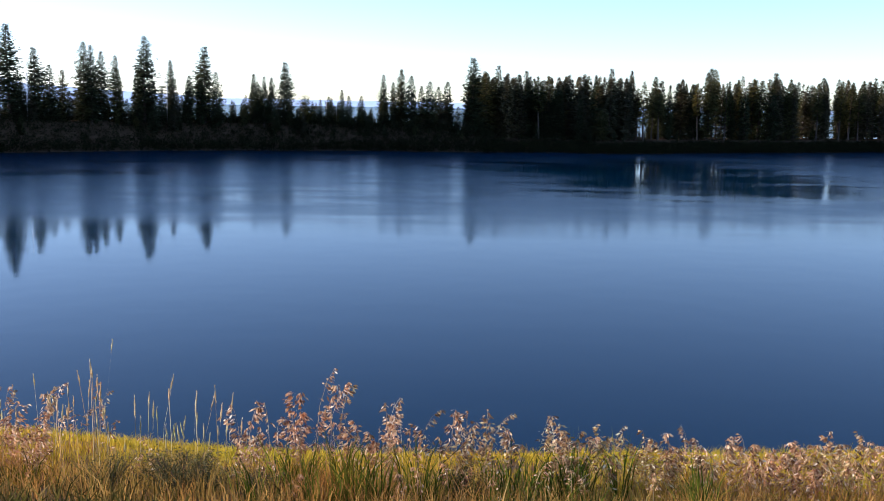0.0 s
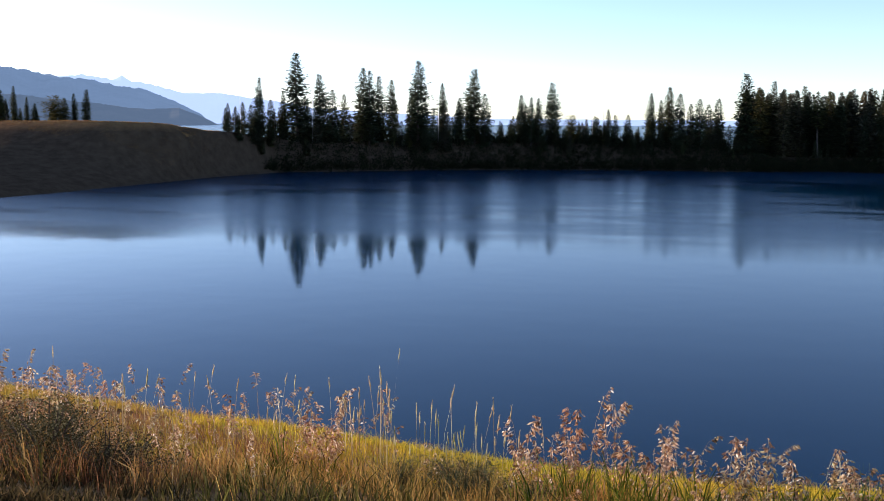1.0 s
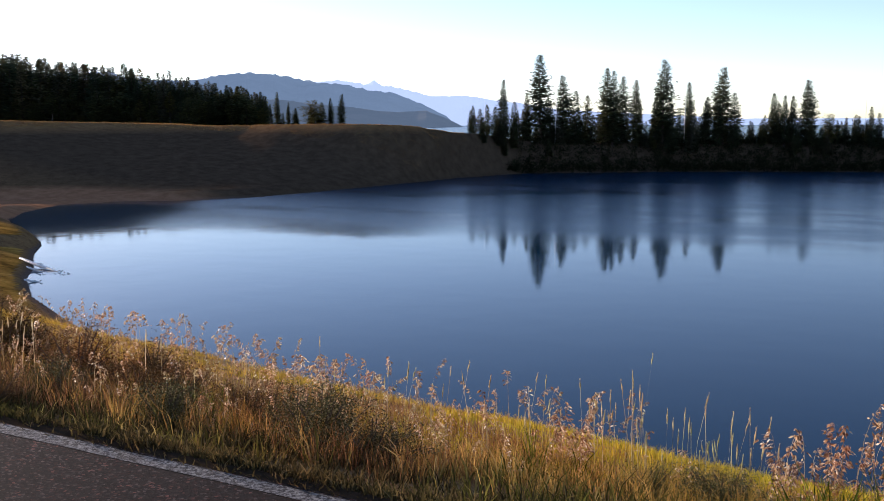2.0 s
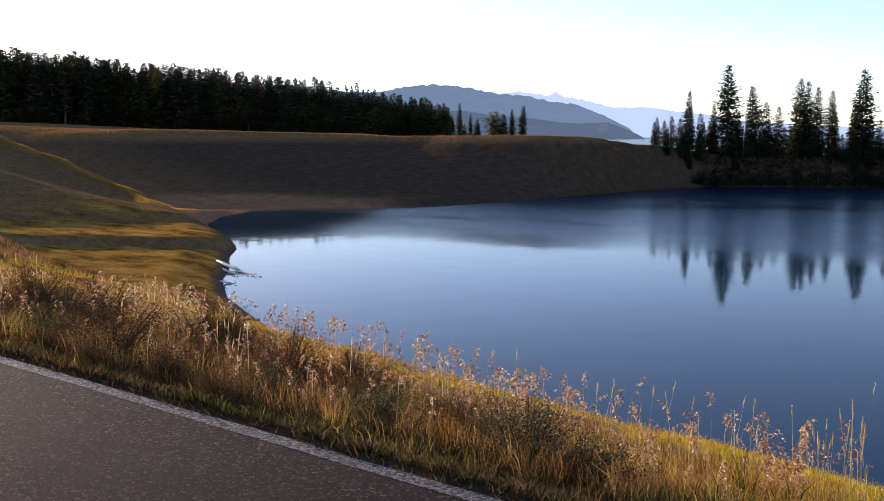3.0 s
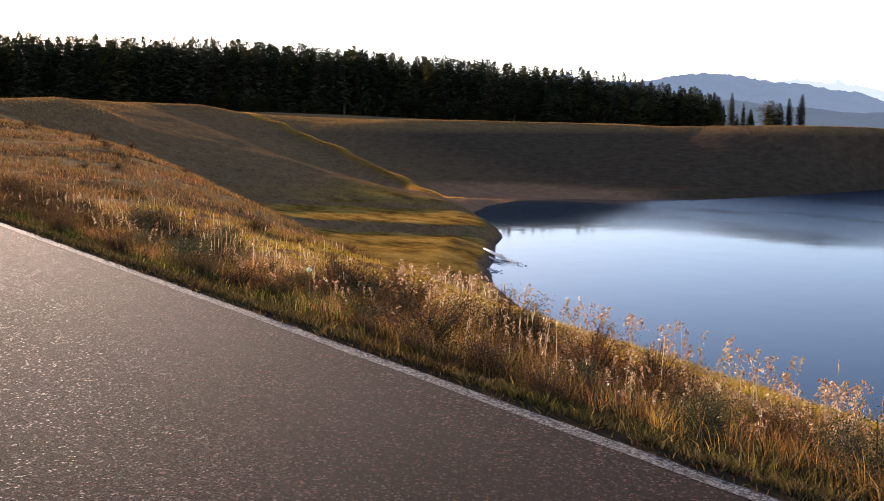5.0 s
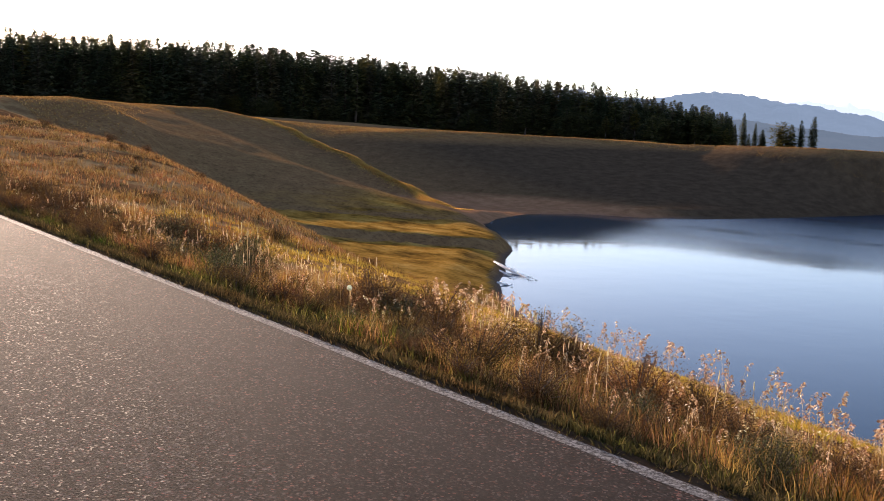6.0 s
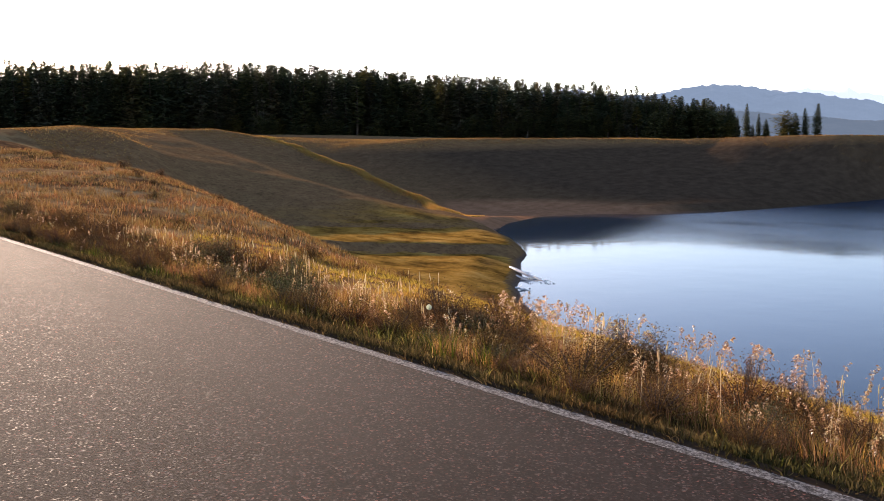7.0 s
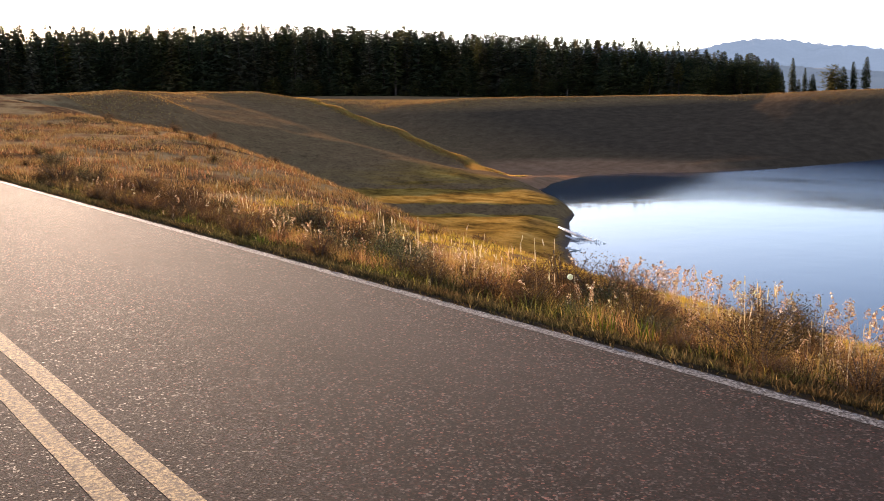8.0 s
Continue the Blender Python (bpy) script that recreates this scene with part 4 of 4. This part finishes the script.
def spikes(label, xs, ys, heights, seed):
    """Straight stalks that end in one narrow pale spike."""
    rng, heads, stems = random.Random(seed), Blades(), Blades()
    for x, y, z, h in zip(xs, ys, land(xs, ys), heights):
        a, bow = rng.uniform(0, 6.28), rng.uniform(0.0, 0.18) * h
        at = lambda t: Vector((x + math.cos(a) * bow * t * t, y + math.sin(a) * bow * t * t, z + h * t))
        stems.stem([at(t) for t in (0, 0.5, 1.0)], 0.0016, a)
        top, low = at(1.0), at(1 - rng.uniform(0.08, 0.15) / h)
        for b in (0, 1.05, 2.1):
            heads.leaf(low, (top - low) * 1.05, Vector((math.cos(b), math.sin(b), 0)) * rng.uniform(0.005, 0.008))
        for k in range(10):
            b = rng.uniform(0, 6.28)
            heads.leaf(low.lerp(top, rng.random()), Vector((math.cos(b) * 0.35, math.sin(b) * 0.35, 1)) * 0.022, Vector((-math.sin(b), math.cos(b), 0)) * 0.003)
    return finish("spike_grass", label, heads, stems, SPIKE)


def finish(name, label, heads, stems, top=None):
    n = len(heads.verts)
    me = mesh_of(name, heads.verts + stems.verts, heads.faces + [tuple(i + n for i in f) for f in stems.faces], top or SEED)
    me.materials.append(STEM)
    me.polygons.foreach_set("material_index", [0] * len(heads.faces) + [1] * len(stems.faces))
    return tagged(new(name, me), label, "grass", kind="stuff")


def patches(x0, x1, y0, y1, middles, count, spread):
    """Places that crowd together in loose patches."""
    mx, my, k = g.uniform(x0, x1, middles), g.uniform(y0, y1, middles), g.integers(0, middles, count)
    return mx[k] + g.normal(0, spread, count), np.maximum(my[k] + g.normal(0, spread * 0.8, count), 3.9)


def clumps(rows, each, spread):
    """Stalks round each given place (x, y, height of the tallest)."""
    xs, ys, hs = [], [], []
    for x, y, h in rows:
        for k in range(each):
            xs.append(x + g.normal(0, spread) * (k > 0))
            ys.append(max(y + g.normal(0, spread) * (k > 0), 4.0))
            hs.append(h * (1 - 0.5 * g.random() ** 0.8 * (k > 0)))
    return np.array(xs), np.array(ys), np.array(hs)


HEADS = [(-2.66, 7.0, 0.6), (-2.57, 7.26, 0.57), (-0.95, 6.65, 0.7), (-0.9, 7.2, 0.65), (-0.7, 7.08, 0.72), (-0.52, 6.69, 0.92), (-0.39, 7.33, 0.92), (-0.21, 6.87, 0.58),
         (-0.05, 6.85, 0.77), (0.07, 7.34, 0.7), (0.41, 6.7, 0.75), (0.52, 7.06, 0.63), (0.68, 7.22, 0.69), (0.81, 6.65, 0.63), (1.19, 7.25, 0.68), (1.27, 7.02, 0.57)]
MORE_HEADS = [(1.34, 6.73, 0.6), (1.59, 7.34, 0.58), (1.94, 6.81, 0.63), (1.81, 6.9, 0.53), (2.23, 7.32, 0.55), (2.29, 6.68, 0.55), (2.6, 7.11, 0.42), (2.82, 7.17, 0.48),
              (2.79, 6.66, 0.49), (3.21, 7.28, 0.52), (3.23, 6.96, 0.5), (3.33, 6.77, 0.56)]
SPIKES = [(-2.12, 7.0, 0.86), (-2.13, 7.26, 1.01), (-1.96, 6.65, 0.75), (-2.36, 7.2, 0.68), (-2.2, 7.08, 0.69), (-2.23, 6.69, 0.65), (-1.73, 7.33, 0.75), (-1.53, 6.87, 0.64),
          (-1.38, 6.85, 0.66), (-1.31, 7.34, 0.71), (-1.73, 6.7, 0.54), (-1.72, 7.06, 0.58), (-1.4, 7.22, 0.64), (-1.1, 6.65, 0.65), (-1.56, 7.25, 0.48), (-2.01, 7.02, 0.66)]
panicles("tall pinkish grass with drooping seed heads", *clumps(HEADS, 8, 0.08), 4, 1.15)
panicles("tall pinkish grass with drooping seed heads", *clumps(MORE_HEADS, 12, 0.12), 6, 1.15)
spikes("slender straw stalks with narrow spikes", *clumps(SPIKES, 3, 0.06), 7)
xs, ys = patches(1.8, 7, 6.2, 7.3, 16, 95, 0.3)
panicles("short pinkish grass with crowded seed heads", xs, ys, g.uniform(0.3, 0.5, len(xs)), 3, 0.9)
xs, ys = patches(-2.5, 1.8, 5.4, 6.8, 14, 26, 0.3)
panicles("short pinkish grass with crowded seed heads", xs, ys, g.uniform(0.25, 0.42, len(xs)), 2, 0.8)
xs, ys = patches(-26, -2.5, 4.6, 8.8, 90, 720, 0.45)
panicles("reddish dry grass with drooping seed heads", xs, ys, g.uniform(0.2, 0.46, len(xs)), 5, 0.62, 0.6)
xs, ys = patches(-12, -2.6, 6.7, 8.9, 60, 290, 0.35)
panicles("tall pinkish grass with drooping seed heads", xs, ys, g.uniform(0.35, 0.8, len(xs)), 9, 0.95, 0.8)
xs, ys = patches(-20, -2.5, 4.6, 7.4, 130, 340, 0.5)
panicles("short bleached grass with scattered papery seeds", xs, ys, g.uniform(0.10, 0.26, len(xs)), 14, 0.36, 1.0)
xs, ys = patches(-22, -2.5, 5.2, 8, 40, 170, 0.4)
spikes("slender straw stalks with narrow spikes", xs, ys, g.uniform(0.35, 0.75, len(xs)), 8)

# a fringe of backlit grass along the crest of the spur and the rims
k = g.uniform(10, 125, 40000)
off = 3.0 * np.sin(k * 0.035) + 0.5 * np.sin(k * 0.21) + g.normal(0.2, 0.7, len(k))
blades("dry_grass", "pale dry grass along the crest of the spur", STRAW, -112 - 0.975 * k + 0.222 * off, 92 + 0.222 * k + 0.975 * off, g.uniform(0.08, 0.3, len(k)), g.uniform(0.04, 0.10, len(k)), 0.9, 41, g.uniform(0, 6.28, len(k)))


# pale grass on the rim of the plateau
px, py = g.uniform(-300, -104, 400000), g.uniform(36, 216, 400000)
rim = outside(PLATEAU, px, py) + 3.0 * lumps(px, py, 6.0)
keep = (rim < 3.5 + 9 * smooth(165, 130, py) * g.random(len(px))) & (rim > -26)
px, py = px[keep], py[keep]
blades("dry_grass", "pale dry grass on the rim of the plateau", FADED, px, py, g.uniform(0.08, 0.24, len(px)), g.uniform(0.08, 0.18, len(px)), 0.8, 43, g.uniform(0, 6.28, len(px)))


# ---- thicket along the foot of the far bank, darkened to stand for its shade ----
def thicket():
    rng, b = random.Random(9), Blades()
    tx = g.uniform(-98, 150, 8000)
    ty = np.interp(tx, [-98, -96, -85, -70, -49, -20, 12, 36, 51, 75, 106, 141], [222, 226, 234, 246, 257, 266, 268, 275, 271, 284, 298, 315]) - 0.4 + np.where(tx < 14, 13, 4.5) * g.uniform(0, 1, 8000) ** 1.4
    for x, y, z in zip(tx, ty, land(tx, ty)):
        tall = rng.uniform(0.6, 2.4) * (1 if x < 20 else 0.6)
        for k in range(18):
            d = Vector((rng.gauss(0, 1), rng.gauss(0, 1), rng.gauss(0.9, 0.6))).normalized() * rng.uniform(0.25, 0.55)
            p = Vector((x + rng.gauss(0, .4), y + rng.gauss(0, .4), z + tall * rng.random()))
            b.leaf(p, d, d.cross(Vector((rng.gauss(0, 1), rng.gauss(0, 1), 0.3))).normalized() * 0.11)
    return tagged(new("thicket", mesh_of("thicket", b.verts, b.faces, SHADE_THICKET)), "low willow thicket along the far shore, blackened for shade", "bushes", kind="stuff")


thicket()


# ---- sagebrush ----
def sagebrush(seed, size=1.0, name="sagebrush", label="low grey-green sagebrush among dry grass", group="sagebrush by the road", leaf=None, leaf_label="small grey-green leaves", tall=1.0):
    rng = random.Random(seed)
    ob = tagged(new(name), label, "shrub", group)
    tv, tf, lv, lf = [], [], [], []
    for i in range(34):
        a, e = rng.uniform(0, 6.28), rng.uniform(0.25, 1.4)
        d = Vector((math.cos(a) * math.cos(e), math.sin(a) * math.cos(e), math.sin(e) * tall))
        l = rng.uniform(0.28, 0.5) * size
        w = 0.008
        n = len(tv)
        for p, k in ((Vector((0, 0, -0.05)), w), (d * l * 0.5 + Vector((0, 0, 0.02)), w * 0.7), (d * l, w * 0.4)):
            for c in range(3):
                tv.append((p.x + k * math.cos(c * 2.1), p.y + k * math.sin(c * 2.1), p.z))
        for r in range(2):
            for c in range(3):
                tf.append((n + 3 * r + c, n + 3 * r + (c + 1) % 3, n + 3 * r + 3 + (c + 1) % 3, n + 3 * r + 3 + c))
        for k in range(230):
            p = d * l * rng.uniform(0.25, 1.1) + Vector((rng.gauss(0, .05), rng.gauss(0, .05), rng.gauss(0, .04))) * size
            q = Vector((rng.gauss(0, 1), rng.gauss(0, 1), rng.gauss(0.7, 0.8))).normalized() * rng.uniform(0.012, 0.025)
            s = q.cross(Vector((rng.gauss(0, 1), rng.gauss(0, 1), rng.gauss(0, 1)))).normalized() * 0.0042
            n = len(lv)
            lv.extend([tuple(p), tuple(p + q * 0.6 + s), tuple(p + q), tuple(p + q * 0.6 - s)])
            lf.append((n, n + 1, n + 2, n + 3))
    tagged(part("brushwood", mesh_of("brushwood", tv, tf, TWIG), ob, "thin grey-brown twigs"), kind="stuff")
    tagged(part("foliage", mesh_of("foliage", lv, lf, leaf or SAGE), ob, leaf_label), kind="stuff")
    return ob


bush_protos = [sagebrush(71), sagebrush(72), sagebrush(73)]
bush_rng = random.Random(12)
spots = [(-1.7, 6.0, 0.7), (-1.25, 5.9, 0.85), (-0.75, 5.95, 0.6), (-3.9, 5.2, 1.0), (-3.5, 4.9, 1.15), (-3.05, 4.8, 1.0), (-4.9, 5.0, 0.8), (-4.5, 4.6, 0.8), (-17.9, 6.3, 1.6), (-20.6, 7.3, 1.7), (-18.4, 8.0, 1.5), (-14.4, 5.9, 1.3), (-10.6, 6.1, 1.2), (-1.3, 6.4, 0.9), (-6.0, 5.0, 0.8), (-9.8, 4.9, 0.7), (-12.2, 4.6, 1.0), (-13.6, 5.2, 1.3), (-14.5, 4.9, 1.1),
         (-18.8, 4.6, 0.8), (-17.4, 5.0, 0.9), (-26.5, 5.2, 1.2), (-38.0, 7.4, 1.6), (-31.0, 6.4, 1.2), (-22.0, 6.5, 1.1), (0.5, 6.6, 0.7), (-8.6, 4.8, 0.8)]
far_spots = []
for i in range(34):
    x = -72 + 50 * bush_rng.random()
    far_spots.append((x, 5.5 + (8 + 0.2 * -x) * bush_rng.random(), bush_rng.uniform(0.5, 1.2)))


def set_out(protos, spots):
    for i, (x, y, k) in enumerate(spots):
        m = Matrix.LocRotScale((x, y, float(land(x, y))), Euler((0, 0, bush_rng.uniform(0, 6.28))), (k, k, k * bush_rng.uniform(0.55, 0.8)))
        p = protos[i % len(protos)]
        if i < len(protos):
            p.matrix_basis = m
        else:
            copy_thing(p, m @ Matrix.Diagonal((*(1 / c for c in p.scale), 1)))


set_out(bush_protos, spots)
WITHERED = make_blade("withered_leaves", [(0.0, (0.05, 0.028, 0.014)), (0.6, (0.14, 0.075, 0.03)), (1.0, (0.30, 0.17, 0.07))], 0.7, 0.2)
weed_protos = [sagebrush(s, 1.0, "weed_clump", "brown withered weed clump on the road bank", "withered weeds", WITHERED, "curled brown leaves", 1.3) for s in (75, 76, 77)]
set_out(weed_protos, [(-28 + 24 * bush_rng.random(), 4.0 + 3.4 * bush_rng.random() ** 1.3, bush_rng.uniform(0.45, 0.95)) for i in range(95)] + far_spots + [(-30 + 25 * bush_rng.random(), 4.6 + 3.0 * bush_rng.random(), bush_rng.uniform(0.9, 1.5)) for i in range(26)])


def seed_clock(x, y, h):
    """A dry stalk that carries one round, downy seed ball."""
    rng, b, z = random.Random(31), Blades(), float(land(x, y))
    down = make_blade("seed_down", [(0.0, (0.80, 0.74, 0.62)), (1.0, (0.95, 0.92, 0.85))], 0.7, 0.5)
    ob = tagged(new("seed_clock"), "pale round downy seed ball on a dry stalk", "plant")
    ob.location = (x, y, z)
    stalk = Blades()
    stalk.stem([Vector((0, 0, 0)), Vector((0.01, 0, h * 0.5)), Vector((0.015, 0, h))], 0.003, 0.6)
    part("stalk", mesh_of("stalk", stalk.verts, stalk.faces, STEM), ob)
    for k in range(260):
        d = Vector((rng.gauss(0, 1), rng.gauss(0, 1), rng.gauss(0, 1))).normalized() * 0.8
        side = d.cross(Vector((0.3, 0.5, 0.8))).normalized()
        b.leaf(Vector((0.015, 0, h)), d * 0.034, side * 0.0012)
        b.leaf(Vector((0.015, 0, h)) + d * 0.034 - side * 0.008, side * 0.016, d.cross(side) * 0.004)
    part("seed_ball", mesh_of("seed_ball", b.verts, b.faces, down), ob)


seed_clock(-9.7, 4.8, 0.42)


# ---- driftwood at the pond's edge ----
def log(name, label, x, y, length, radius, turn, pitch, seed, branches=14, z=None):
    rng = random.Random(seed)
    ob = tagged(new(name), label, "log")
    me = trunk_mesh(length, radius, 0.15, DRIFTWOOD, 1.0, 8, 0.0)
    for v in me.vertices:
        swell = 0.55 + 0.45 * min(1.0, 4.0 * max(v.co.z, 0) / length) + 0.12 * math.sin(v.co.z * 2.3 + seed)
        v.co.x, v.co.y = v.co.x * swell, v.co.y * swell
    me.transform(pose(0, 0, 0, 0, 90, 0))
    part("stem", me, ob)
    for i in range(branches):
        t = 0.12 + 0.84 * (i + rng.uniform(-0.8, 0.8)) / branches
        b = trunk_mesh(rng.uniform(0.2, 0.5) * (1.2 - t * 0.6), 0.055, 0.05, DRIFTWOOD, 1.0, 4, 0.0)
        a = rng.uniform(0, 6.28)
        b.transform(Matrix.Translation((t * length, 0, 0)) @ Matrix.Rotation(a, 4, "X") @ Matrix.Rotation(radians(35), 4, "Y"))
        part("branch_stub", b, ob)
    ob.matrix_basis = pose(x, y, (WATER + 0.25) if z is None else z, 0, pitch, turn)
    return ob


log("driftwood_log", "bleached fallen tree with broken branches in shallow water", -73.4, 61.0, 9.2, 0.21, -16, 3.0, 81, 24, WATER + 0.5)
log("driftwood_log", "thin bleached log lying beside the fallen tree", -69.9, 58.7, 4.0, 0.11, -12, 3.0, 82, 6, WATER + 0.26)
log("driftwood_log", "short broken branch at the waterline", -64.6, 53.9, 2.2, 0.09, 35, 4.0, 83, 3, WATER + 0.2)


def rock(seed, name, label, mat, size):
    rng = random.Random(seed)
    bm = bmesh.new()
    bmesh.ops.create_icosphere(bm, subdivisions=2, radius=size)
    for v in bm.verts:
        v.co *= 1 + 0.35 * noise.noise(v.co * 2.1 / size + Vector((seed, 0, 0)))
        v.co.z *= 0.6
    me = bpy.data.meshes.new(name)
    bm.to_mesh(me)
    bm.free()
    me.materials.append(mat)
    return tagged(new(name, me), label, "rock", "stones along the shore")


STONE = make_bark("wet_stone", (0.03, 0.027, 0.024), (0.12, 0.10, 0.09))
PALE_STONE = make_bark("pale_stone", (0.35, 0.32, 0.28), (0.6, 0.56, 0.5))
stone_rng = random.Random(44)
stones = [rock(s, "shore_stone", "dark wet stone at the edge of the pond", STONE, 0.45) for s in (1, 2, 3)] + [rock(4, "shore_stone", "pale bleached stone at the edge of the pond", PALE_STONE, 0.4)]
edge = POND[:9].tolist()
for i in range(34):
    k = stone_rng.randrange(8)
    f = stone_rng.random()
    x, y = [edge[k][c] + f * (edge[k + 1][c] - edge[k][c]) for c in (0, 1)]
    x, y = x + stone_rng.gauss(-0.35, 0.35), y + stone_rng.gauss(-0.2, 0.3)
    w = stone_rng.uniform(0.12, 0.34)
    m = Matrix.LocRotScale((x, y, WATER + 0.05), Euler((0, 0, stone_rng.uniform(0, 6.28))), (w * 1.3, w, w))
    p = stones[i if i < 4 else (3 if i % 9 == 0 else i % 3)]
    if i < 4:
        p.matrix_basis = m
    else:
        copy_thing(p, m @ Matrix.Diagonal((*(1 / c for c in p.scale), 1)))
